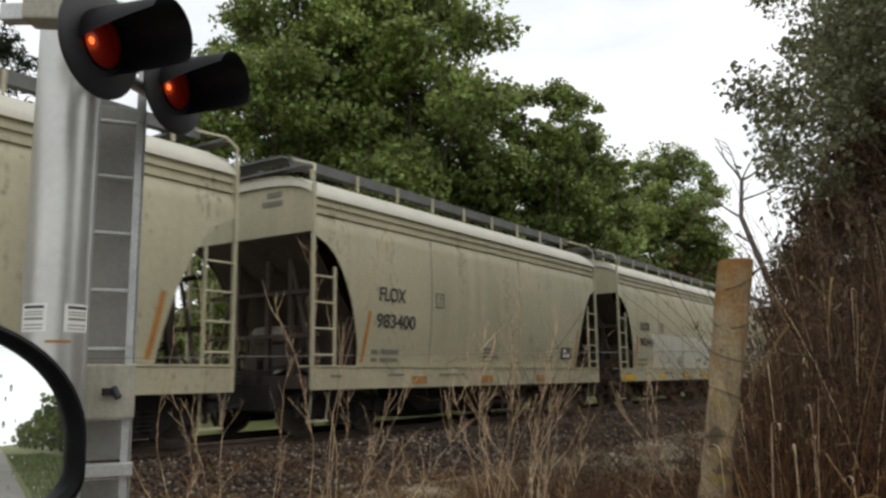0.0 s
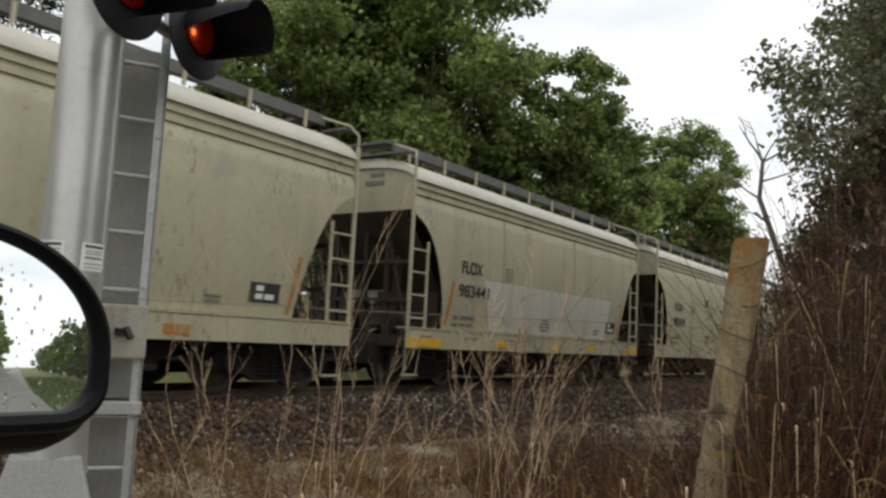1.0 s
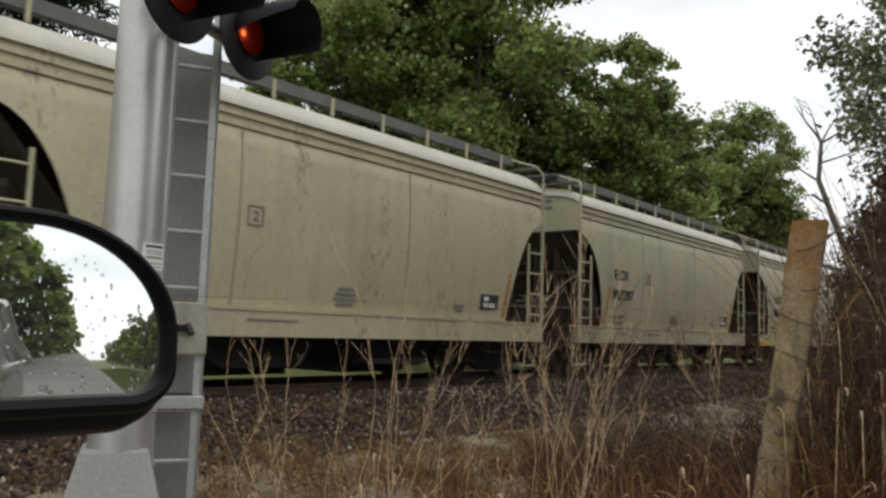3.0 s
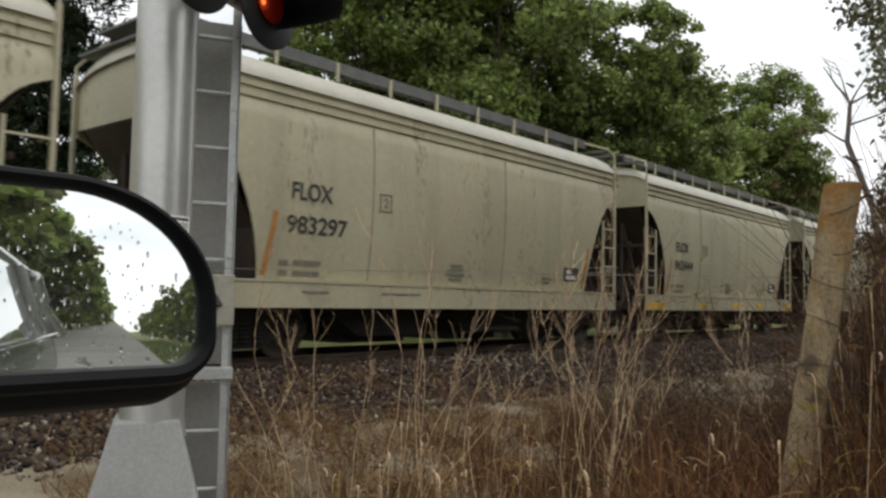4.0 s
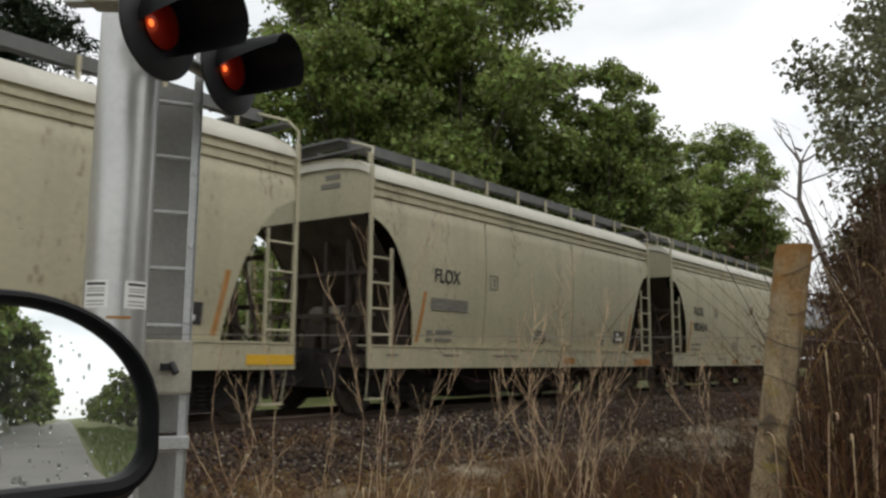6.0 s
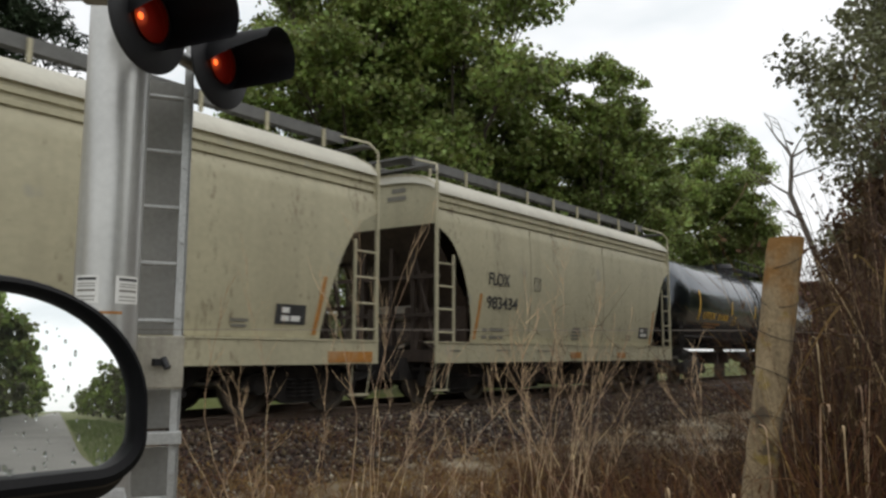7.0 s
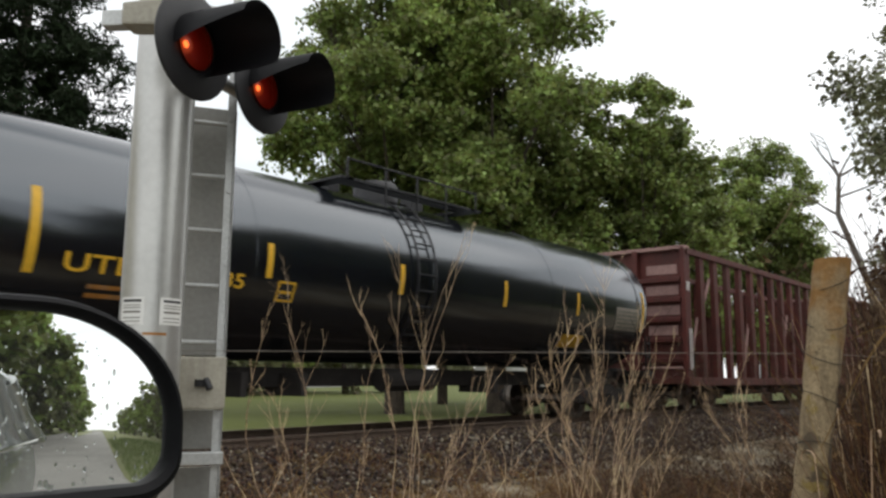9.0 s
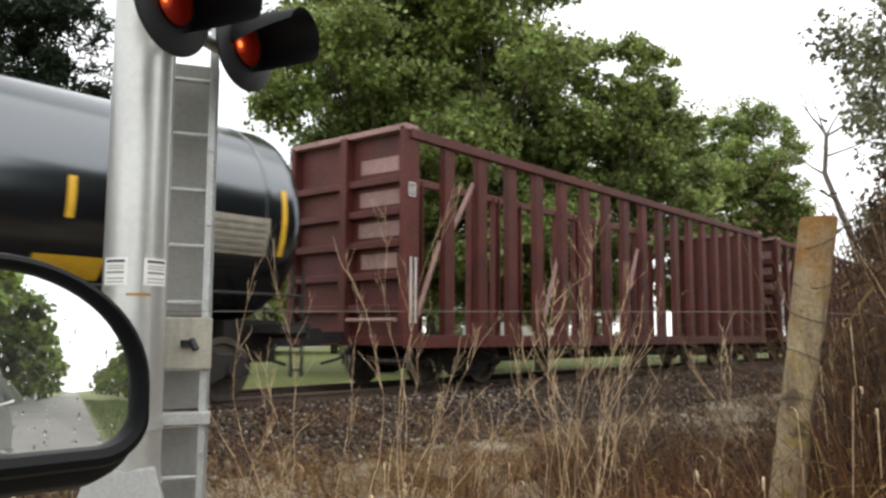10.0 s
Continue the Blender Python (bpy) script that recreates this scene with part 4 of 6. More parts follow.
    for x, z0, z1, w in ((1.90, 1.97, 2.92, 0.11), (5.09, 2.21, 2.69, 0.1), (7.78, 2.20, 2.69, 0.1), (10.69, 2.20, 2.69, 0.1), (13.38, 2.20, 2.68, 0.1), (16.45, 2.0, 2.94, 0.09), (13.5, 1.53, 1.79, 0.85),
                         (5.44, 2.16, 2.19, 0.30), (5.44, 1.91, 1.94, 0.30), (5.30, 1.91, 2.19, 0.03), (5.58, 1.91, 2.19, 0.03), (5.44, 2.02, 2.06, 0.2)):
        bm = bmesh.new()
        on_shell(bm, x, w, z0, z1)
        part("yellow_marking", bm, YELLOW, car)
    bm = bmesh.new()
    on_shell(bm, 15.65, 1.1, 1.98, 2.5)
    part("data_panel", bm, PALEDUSTGREY, car, "grey stencilled data panel")
    for i in range(5):
        bm = bmesh.new()
        on_shell(bm, 15.65, 0.96, 2.03 + 0.09 * i, 2.065 + 0.09 * i, 0.012)
        part("data_line", bm, GREYLETTER, car)
    ym = -math.sqrt(r * r - 0.53 ** 2) - 0.03
    letters("UTLX", 1.18, 0.22, YELLOW, car, Matrix.Translation((2.27, ym + 0.012, 2.03)) @ FACING @ Matrix.Rotation(radians(16.7), 4, "X"))
    letters("211535", 1.05, 0.2, YELLOW, car, Matrix.Translation((3.65, ym + 0.012, 2.03)) @ FACING @ Matrix.Rotation(radians(16.7), 4, "X"))
    for z, w in ((1.86, 1.5), (1.76, 1.2)):
        bm = bmesh.new()
        on_shell(bm, 2.6 + w / 2, w, z, z + 0.05)
        part("stencil_line", bm, ORANGE, car)
    add_bogie(car, 2.05)
    add_bogie(car, 15.1)
    coupler(car, 0.25, -1)
    coupler(car, 16.95, 1)
    cars.append((car, 7 * PITCH))
    return car


tank_car()


def post_car(offset):
    """An open-sided freight wagon: flat deck, solid bulkheads, a row of posts and a top chord on each side."""
    car = tagged(new("bulkhead_car"), "empty oxide-red freight wagon with ribbed bulkheads and side posts", "freight wagon", "wagons of the freight train")
    n, gap, top = 18, 1.0, 4.42
    length = n * gap + 0.5
    bm = bmesh.new()
    box(bm, (length / 2, 0, 0.80), (length, 2.9, 0.16))
    for s in (-1, 1):
        box(bm, (length / 2, s * 1.47, 0.79), (length, 0.06, 0.22))
    part("deck", bm, OXIDE, car, "red steel deck and side sill", bevel=0.01)
    bm = bmesh.new()
    prism(bm, [(0.6, 0.72), (length - 0.6, 0.72), (length - 4.2, 0.35), (4.2, 0.35)], -0.3, 0.3)
    for x in (4.5, 7, 9.3, 11.6, 14):
        box(bm, (x, 0, 0.64), (0.14, 2.7, 0.14))
    part("centre_sill", bm, DARK, car)
    bm = bmesh.new()
    box(bm, (0, 0, 2.62), (0.27, 0.055, 3.45))
    box(bm, (0.115, 0.05, 2.62), (0.03, 0.12, 3.45))
    box(bm, (-0.115, 0.05, 2.62), (0.03, 0.12, 3.45))
    post = link_mesh("side_post", bm, OXIDE)
    for s in (-1, 1):
        for i in range(1, n):
            m = Matrix.Translation((0.25 + gap * i + (0.0 if s < 0 else 0.38), s * 1.42, 0)) @ (Matrix.Identity(4) if s < 0 else Matrix.Rotation(math.pi, 4, "Z"))
            share("side_post", post, car, m)
        bm = bmesh.new()
        box(bm, (length / 2, s * 1.42, top - 0.1), (length - 0.3, 0.14, 0.17))
        part("top_chord", bm, OXIDE, car, bevel=0.012)
    for e in (0, 1):
        xe = 0.02 if e == 0 else length - 0.02
        s = 1 if e == 0 else -1
        bm = bmesh.new()
        box(bm, (xe + s * 0.2, 0, 2.6), (0.05, 2.8, 3.6))
        b = part("bulkhead", bm, OXIDE, car, "ribbed red bulkhead", bevel=0.012)
        for z in (1.35, 1.9, 2.45, 3.0, 3.55):
            bm = bmesh.new()
            box(bm, (xe + s * 0.11, 0, z), (0.16, 2.6, 0.13))
            part("rib", bm, OXIDE, b, bevel=0.02)
        bm = bmesh.new()
        box(bm, (xe + s * 0.16, 0, top), (0.34, 2.95, 0.1))
        part("top_cap", bm, PALEDUST, b, "pale dusty top edge", bevel=0.012)
        bm = bmesh.new()
        box(bm, (xe + s * 0.08, 0, 2.6), (0.22, 0.16, 3.6))
        part("centre_stiffener", bm, OXIDE, b)
        for y in (-1.4, 1.4):
            bm = bmesh.new()
            box(bm, (xe + s * 0.18, y, 2.58), (0.38, 0.12, 3.72))
            part("corner_post", bm, OXIDE, b, bevel=0.015)
        if e == 0:
            for z, w in ((3.27, 0.95), (2.72, 1.0), (3.85, 0.9), (2.17, 0.85)):
                bm = bmesh.new()
                box(bm, (xe + 0.168, -0.72, z), (0.012, w, 0.26))
                part("worn_paint", bm, PALEDUST, b, "pale worn paint on the bulkhead panel")
    bm = bmesh.new()
    for a, b2, c, d2 in ((-0.075, 0.075, 0.11, 0.11), (-0.075, 0.075, -0.11, -0.11), (-0.075, -0.075, -0.11, 0.11), (0.075, 0.075, -0.11, 0.11), (-0.02, -0.02, -0.07, 0.07), (0.03, 0.03, -0.07, 0.07)):
        rod(bm, [(0.2 + a, -1.468, 3.35 + c), (0.2 + b2, -1.468, 3.35 + d2)], 0.012, 4)
    part("stencil_square", bm, WHITE, car, "small white stencilled square")
    for x, z0, z1 in ((0.42, 1.0, 2.55), (1.42, 2.7, 3.75), (4.5, 1.0, 2.6), (8.4, 1.6, 3.1)):
        bm = bmesh.new()
        tube(bm, (x, -1.30, z0), (x + 0.72, -1.30, z1), 0.045, seg=6)
        part("tie_strap", bm, PALEDUST, car, "pale slack tie-down strap between the posts")
    bm = bmesh.new()
    for x in (0.14, 0.26):
        rod(bm, [(x, -1.5, 1.1), (x, -1.5, 2.2)], 0.016)
    part("grab_rail", bm, WHITE, car)
    add_bogie(car, 2.2)
    add_bogie(car, length - 2.2)
    coupler(car, 0, -1)
    coupler(car, length, 1)
    bm = bmesh.new()
    rod(bm, [(-0.06, -1.35, 1.15), (-0.06, -0.2, 1.15)], 0.035, 8)
    part("end_handhold", bm, PALEDUST, car, "pale worn end handhold")
    cars.append((car, 7 * PITCH + offset))
    return car


post_car(19.0)
post_car(39.2)


# ---- the crossing signal ----
def make_signal():
    root = tagged(new("crossing_signal"), "aluminium crossing signal mast with caged ladder and two lit red lamps", "crossing signal")
    root.location = (2.13, 3.66, 0)
    o = Vector((2.13, 3.66, 0))
    bm = bmesh.new()
    lathe(bm, [(0.162, 0.70), (0.156, 0.74), (0.151, 0.80), (0.149, 1.4), (0.146, 3.0), (0.142, 5.6), (0.11, 5.66)], 48, Matrix.Translation((0.020, -0.011, 0)))
    part("mast", bm, ALU, root, "round brushed aluminium mast", smooth=True)
    bm = bmesh.new()
    bmesh.ops.create_cone(bm, cap_ends=True, segments=4, radius1=0.50, radius2=0.21, depth=0.78, matrix=pose(0, 0, 0.40, 0, 0, 14))
    box(bm, (0, 0, 0.03), (0.85, 0.85, 0.10), Matrix.Rotation(radians(59), 4, "Z"))
    part("base", bm, BASEALU, root, "flared four-sided aluminium base", bevel=0.012)
    # ladder beside the mast
    left, right = Vector((2.365, 3.725, 0)) - o, Vector((2.555, 3.615, 0)) - o
    along = (right - left).normalized()
    ang = math.atan2(along.y, along.x)
    turn = Matrix.Rotation(ang, 4, "Z")
    bm = bmesh.new()
    box(bm, (0, 0, 2.9), (0.014, 0.065, 5.4), Matrix.Translation(left) @ turn)
    l = part("ladder", bm, GALV, root, "galvanised ladder with flat guard plates")
    bm = bmesh.new()
    box(bm, (0, 0, 2.9), (0.012, 0.07, 5.4), Matrix.Translation(right) @ turn)
    box(bm, (-0.017, -0.03, 2.9), (0.045, 0.010, 5.4), Matrix.Translation(right) @ turn)
    for i in range(12):
        tube(bm, *[Matrix.Translation(right) @ turn @ Vector((-0.016, -0.045 + d, 0.42 + 0.39 * i)) for d in (0, 0.015)], 0.012, seg=8)
    part("stile", bm, GALV, l)
    for i in range(17):
        bm = bmesh.new()
        z = 0.39 + 0.2945 * i
        tube(bm, left + Vector((0, 0, z)), right + Vector((0, 0, z)), 0.0125, seg=10)
        part("rung", bm, GALV, l)
    mid = (left + right) / 2 + Vector((0.05, 0.075, 0))
    for z0, z1 in ((1.50, 2.86), (0.30, 0.93), (1.02, 1.22)):
        bm = bmesh.new()
        box(bm, (0, 0, (z0 + z1) / 2), (0.25, 0.012, z1 - z0), Matrix.Translation(mid) @ turn)
        part("guard_plate", bm, PLATE, l, "flat grey anti-climb plate", bevel=0.004)
    bm = bmesh.new()
    box(bm, (0, 0, 1.36), (0.265, 0.10, 0.265), Matrix.Translation((left + right) / 2 + Vector((-0.03, -0.03, 0))) @ turn)
    lock = part("lock_box", bm, TANBOX, root, "tan steel lock box on the ladder", bevel=0.012)
    bm = bmesh.new()
    c = (left + right) / 2 + Vector((-0.05, -0.09, 1.36))
    box(bm, c, (0.07, 0.02, 0.035), None)
    tube(bm, c + Vector((0.02, 0.0, 0.02)), c + Vector((0.03, -0.03, -0.03)), 0.018, seg=10)
    part("padlock", bm, BLACKPAINT, lock, "dark rusty padlock")
    for z in (0.985, 2.0 + 1.35):
        bm = bmesh.new()
        box(bm, (0, 0, z), (0.30, 0.09, 0.06), Matrix.Translation((left + right) / 2 + Vector((-0.04, -0.02, 0))) @ turn)
        lathe(bm, [(0.156, z - 0.03), (0.156, z + 0.03)], 32, Matrix.Translation((0.020, -0.011, 0)))
        part("clamp", bm, GALV, root, "galvanised clamp", bevel=0.004)
    # stickers that hug the mast
    for a0, wid in ((-2.78, 0.135), (-1.40, 0.135)):
        for z0, z1, mt, nm, dr in ((1.635, 1.765, WHITE, "warning_sticker", 0.0), (1.742, 1.754, LETTER, "sticker_line", 0.0012), (1.724, 1.728, GREYLETTER, "sticker_line", 0.0012),
                                   (1.712, 1.716, GREYLETTER, "sticker_line", 0.0012), (1.690, 1.699, GREYLETTER, "sticker_line", 0.0012), (1.664, 1.669, GREYLETTER, "sticker_line", 0.0012), (1.648, 1.652, GREYLETTER, "sticker_line", 0.0012)):
            bm = bmesh.new()
            rr = 0.1495 + dr
            span = wid / rr * (1.0 if nm == "warning_sticker" else 0.78) * (1.0 if z0 > 1.74 or dr == 0 else 0.95)
            vs = []
            for i in range(9):
                a = a0 - span / 2 + span * i / 8
                vs.append([bm.verts.new((0.020 + rr * math.cos(a), -0.011 + rr * math.sin(a), z)) for z in (z0, z1)])
            for p, q in zip(vs, vs[1:]):
                bm.faces.new((p[0], q[0], q[1], p[1]))
            part(nm, bm, mt, root, "white warning sticker with black print" if dr == 0 else "", smooth=True)
    bm = bmesh.new()
    vs = []
    for i in range(9):
        a = -2.35 + 0.75 * i / 8
        vs.append([bm.verts.new((0.020 + 0.150 * math.cos(a), -0.011 + 0.150 * math.sin(a), z)) for z in (1.585, 1.598)])
    for p, q in zip(vs, vs[1:]):
        bm.faces.new((p[0], q[0], q[1], p[1]))
    part("orange_tape", bm, ORANGE, root, "strip of faded orange tape")
    # the pair of lamps on a cross arm
    facing = radians(287)
    nrm = Vector((math.cos(facing), math.sin(facing), 0))
    side = Vector((-nrm.y, nrm.x, 0))
    centres = [Vector((1.910, 3.020, 2.836)) - o, Vector((2.566, 3.382, 2.908)) - o]
    arm = (centres[1] - centres[0]).normalized()
    bm = bmesh.new()
    tube(bm, centres[0] - nrm * 0.16, centres[1] - nrm * 0.16, 0.035, seg=14)
    tube(bm, (centres[0] + centres[1]) / 2 - nrm * 0.16, Vector((0, 0, 2.88)), 0.035, seg=14)
    part("cross_arm", bm, GALV, root, "galvanised cross arm", smooth=True)
    a, b = Vector((1.775, 3.365, 3.005)) - o, Vector((1.94, 3.12, 3.03)) - o
    bm = bmesh.new()
    d = (b - a)
    mm = Matrix.Translation((a + b) / 2) @ Matrix.Rotation(math.atan2(d.y, d.x), 4, "Z")
    box(bm, (0, 0, 0), (d.length, 0.13, 0.14), mm)
    for v in bm.verts:
        if (v.co - a).length < (v.co - b).length:
            v.co.z = a.z + (v.co.z - a.z) * 0.75
    part("junction_box", bm, TANBOX, root, "tan cast junction box", bevel=0.012)
    bm = bmesh.new()
    box(bm, (-d.length / 2 - 0.05, 0, -0.01), (0.12, 0.07, 0.075), mm)
    part("conduit_end", bm, GALV, root, bevel=0.006)
    for i, cpos in enumerate(centres):
        zax = nrm.copy()
        xax = Vector((0, 0, 1)).cross(zax).normalized()
        yax = zax.cross(xax)
        fr = Matrix.Translation(cpos) @ Matrix((xax, yax, zax)).transposed().to_4x4()
        bm = bmesh.new()
        lathe(bm, [(0.02, -0.02), (0.236, -0.016), (0.242, -0.008), (0.242, 0.0), (0.236, 0.004), (0.125, 0.006), (0.12, -0.004), (0.02, -0.006)], 48, fr)
        lamp = part("backing_disc", bm, BLACKPAINT, root, "matt black round backing disc", smooth=True)
        bm = bmesh.new()
        lathe(bm, [(0.08, -0.11), (0.105, -0.09), (0.11, -0.02)], 24, fr)
        part("lamp_housing", bm, BLACKPAINT, lamp, smooth=True)
        bm = bmesh.new()
        lathe(bm, [(0.108, 0.010), (0.09, 0.022), (0.045, 0.03), (0.004, 0.032)], 28)
        lens = part("lens", bm, REDLENS, lamp, "glowing red lens", smooth=True)
        lens.matrix_basis = fr
        bm = bmesh.new()
        lathe(bm, [(0.016, 0.0), (0.013, 0.004), (0.002, 0.006)], 16, fr @ Matrix.Translation((-0.085, -0.028, 0.023)))
        part("lamp_core", bm, HOTLENS, lamp, "bright lamp glare behind the lens", smooth=True)
        # the visor: a shell open below, longer at its top
        bm = bmesh.new()
        n, levels = 24, (0.0, 0.25, 0.5, 0.75, 1.0)
        rows = []
        for f in levels:
            a0, a1 = -70 + 30 * f, 196 - 38 * f ** 0.8
            rows.append([bm.verts.new(fr @ Vector((0.142 * math.cos(a), 0.142 * math.sin(a), 0.004 + 0.35 * f))) for a in [radians(a0 + (a1 - a0) * k / n) for k in range(n + 1)]])
        for p, q in zip(rows, rows[1:]):
            for k in range(n):
                bm.faces.new((p[k], p[k + 1], q[k + 1], q[k]))
        bmesh.ops.solidify(bm, geom=bm.faces[:], thickness=0.004)
        part("visor", bm, BLACKPAINT, lamp, "black tubular visor", smooth=True)


make_signal()


# ---- fence post and wire ----
def make_post():
    root = tagged(new("fence_post"), "weathered round wooden fence post with ochre lichen on top", "fence post")
    root.location = (4.745, 1.485, 0)
    lean = Vector((0.065, -0.295, 2.06))
    bm = bmesh.new()
    rng = random.Random(4)
    seg, rows = 18, []
    for k in range(31):
        f = -0.05 + 1.05 * k / 30
        c = lean * f
        r = 0.086 + 0.009 * f + 0.004 * math.sin(9 * f)
        rows.append([bm.verts.new(c + Vector(((r + rng.uniform(-0.006, 0.006) + 0.008 * math.sin(3 * a + 0.7 * k)) * math.cos(a), (r + rng.uniform(-0.006, 0.006)) * math.sin(a), 0)))
                     for a in [2 * math.pi * i / seg for i in range(seg)]])
    for p, q in zip(rows, rows[1:]):
        for i in range(seg):
            bm.faces.new((p[i], p[(i + 1) % seg], q[(i + 1) % seg], q[i]))
    bm.faces.new(rows[-1])
    part("timber", bm, POSTWOOD, root, "weathered timber with ochre lichen", smooth=True)
    for f in (0.50, 0.63, 0.74, 0.83, 0.935):
        c = lean * f
        bm = bmesh.new()
        pts = [c + Vector((0.101 * math.cos(a), 0.101 * math.sin(a), 0.045 * math.sin(a + 9 * f))) for a in [2 * math.pi * i / 20 for i in range(21)]]
        rod(bm, pts, 0.0024, 5)
        part("wire_wrap", bm, DARK, root, "rusty wire wrapped round the post")


make_post()


def wire(a, b, sag):
    pts = []
    a, b = Vector(a), Vector(b)
    for i in range(25):
        f = i / 24
        pts.append(a.lerp(b, f) - Vector((0, 0, sag * 4 * f * (1 - f))))
    bm = bmesh.new()
    rod(bm, pts, 0.0018, 5)
    tagged(new("fence_wire", link_mesh("fence_wire", bm, GREYBARK)), "thin grey fence wire strung from the wooden post", "fence wire", "fence wires")


wire((4.70, 1.40, 1.54), (2.27, 3.70, 1.52), 0.0)
wire((4.84, 1.25, 1.54), (13.0, -2.6, 1.6), 0.08)


# ---- strands: grass, weeds, twigs ----
def ribbons(rng, base, direction, length, width, bend, segs=4):
    n = len(base)
    d = direction / np.linalg.norm(direction, axis=1, keepdims=True)
    a = rng.random(n) * 2 * np.pi
    side = np.stack([np.cos(a), np.sin(a), 0.2 * rng.normal(size=n)], -1)
    side -= (side * d).sum(1, keepdims=True) * d
    side /= np.linalg.norm(side, axis=1, keepdims=True) + 1e-9
    t = np.linspace(0, 1, segs + 1)
    p = base[:, None] + d[:, None] * (length[:, None] * t)[..., None] + bend[:, None] * (length[:, None] * t ** 2)[..., None]
    w = (width[:, None] * (1 - 0.75 * t))[..., None] * side[:, None]
    v = np.stack([p - w / 2, p + w / 2], 2).reshape(-1, 3)
    k = (np.arange(n) * (segs + 1) * 2)[:, None] + np.arange(segs) * 2
    k = k.ravel()
    return v, np.stack([k, k + 1, k + 3, k + 2], -1), p


def weed_height(az):
    return np.interp(az, [-20, 5, 11, 14, 17, 21, 28, 36, 58], [3.2, 3.1, 2.5, 1.65, 1.15, 0.95, 0.75, 0.55, 0.45])


def scatter(rng, n, az0, az1, r0, r1, ymax=6.9):
    az = az0 + (az1 - az0) * rng.random(n)
    r = np.sqrt(r0 ** 2 + (r1 ** 2 - r0 ** 2) * rng.random(n))
    x, y = r * np.cos(np.radians(az)), r * np.sin(np.radians(az))
    keep = (y < ymax) & (np.hypot(x - 2.2, y - 3.6) > 0.45)
    return x[keep], y[keep], az[keep]


def make_stuff(name, label, category, material, seed, n, az0, az1, r0, r1, hscale, wide, lean, curl, tall=1.0, segs=4, ymax=6.9, patchy=0.0):
    rng = np.random.default_rng(seed)
    x, y, az = scatter(rng, n, az0, az1, r0, r1, ymax)
    if patchy:
        f = np.sin(2.3 * x + 0.7) * np.sin(2.9 * y) + 0.7 * np.sin(5.1 * x - 3.3 * y)
        keep = f + rng.normal(size=len(x)) * 0.5 > patchy
        x, y, az = x[keep], y[keep], az[keep]
    n = len(x)
    base = np.stack([x, y, ground_height(x, y) - 0.01], -1)
    d = np.stack([np.clip(rng.normal(size=n), -1.7, 1.7) * lean, np.clip(rng.normal(size=n), -1.7, 1.7) * lean, np.ones(n)], -1)
    h = (weed_height(az) * tall if tall > 0 else -tall) * hscale[0] + (weed_height(az) * tall if tall > 0 else -tall) * (hscale[1] - hscale[0]) * rng.random(n) ** 1.6
    bend = np.stack([np.clip(rng.normal(size=n), -1.5, 1.5) * curl, np.clip(rng.normal(size=n), -1.5, 1.5) * curl, -np.abs(rng.normal(size=n)) * curl * 0.8], -1)
    v, f, p = ribbons(rng, base, d, h, wide[0] + (wide[1] - wide[0]) * rng.random(n), bend, segs)
    tagged(new(name, array_mesh(name, v, f, material)), label, category, kind="stuff")
    return p, h


# low matted straw, taller dry grass, rusty weeds, and the thicket beside the post
make_stuff("matted_straw", "low matted straw-coloured dead grass on the verge", "dry grass", STRAW, 11, 17000, -15, 66, 3.2, 12, (0.12, 0.45), (0.006, 0.016), 0.6, 0.45, tall=-0.8, patchy=-0.1, ymax=8.3)
make_stuff("dry_grass", "tall dry straw grass with bent tips", "dry grass", STRAW, 12, 3800, 9, 52, 3.8, 8.5, (0.4, 1.05), (0.004, 0.011), 0.22, 0.35, ymax=6.2, patchy=-0.2, segs=6)
make_stuff("rusty_weeds", "rust-brown dead weeds among the grass", "dry weeds", RUSTWEED, 13, 5200, 8, 38, 4.6, 8.0, (0.3, 0.9), (0.004, 0.012), 0.14, 0.28, patchy=-0.2)
tw, th = make_stuff("thicket", "dense brown thicket of dead weeds and canes", "brush", BRUSH, 14, 12000, -22, 13.0, 5.2, 12.0, (0.5, 1.1), (0.005, 0.014), 0.10, 0.16, segs=6)
make_stuff("low_brush", "brown dead brush under the fence", "brush", BRUSH, 15, 4800, 12, 32, 5.4, 8.5, (0.35, 0.8), (0.003, 0.009), 0.12, 0.2, segs=5)

make_stuff("russet_thicket", "russet dead weeds woven through the thicket", "dry weeds", RUSTWEED, 19, 4200, -20, 16, 4.9, 8.5, (0.35, 0.95), (0.004, 0.010), 0.25, 0.3, tall=0.68, segs=6)
make_stuff("post_weeds", "russet and tan dead weeds round the fence post", "dry weeds", RUSTWEED, 20, 1500, 12, 27, 4.2, 5.4, (0.3, 1.0), (0.004, 0.009), 0.3, 0.4, tall=-1.0, segs=5)
make_stuff("post_grass", "bent straw grass round the fence post", "dry grass", STRAW, 22, 500, 12, 27, 4.2, 5.2, (0.3, 1.0), (0.005, 0.010), 0.35, 0.6, tall=-0.85, segs=6)
make_stuff("ballast_weeds", "low dark dead weeds growing through the ballast", "dry weeds", RUSTWEED, 16, 9000, 8, 62, 5.6, 13.0, (0.15, 0.75), (0.003, 0.008), 0.5, 0.5, tall=-0.6, ymax=8.7, patchy=-0.3)
make_stuff("dark_twigs", "fine dark dead twigs on the railway bed", "dry weeds", BRUSH, 17, 9000, 8, 62, 5.6, 13.0, (0.12, 0.6), (0.003, 0.007), 0.7, 0.4, tall=-0.7, ymax=8.8, patchy=-0.3)
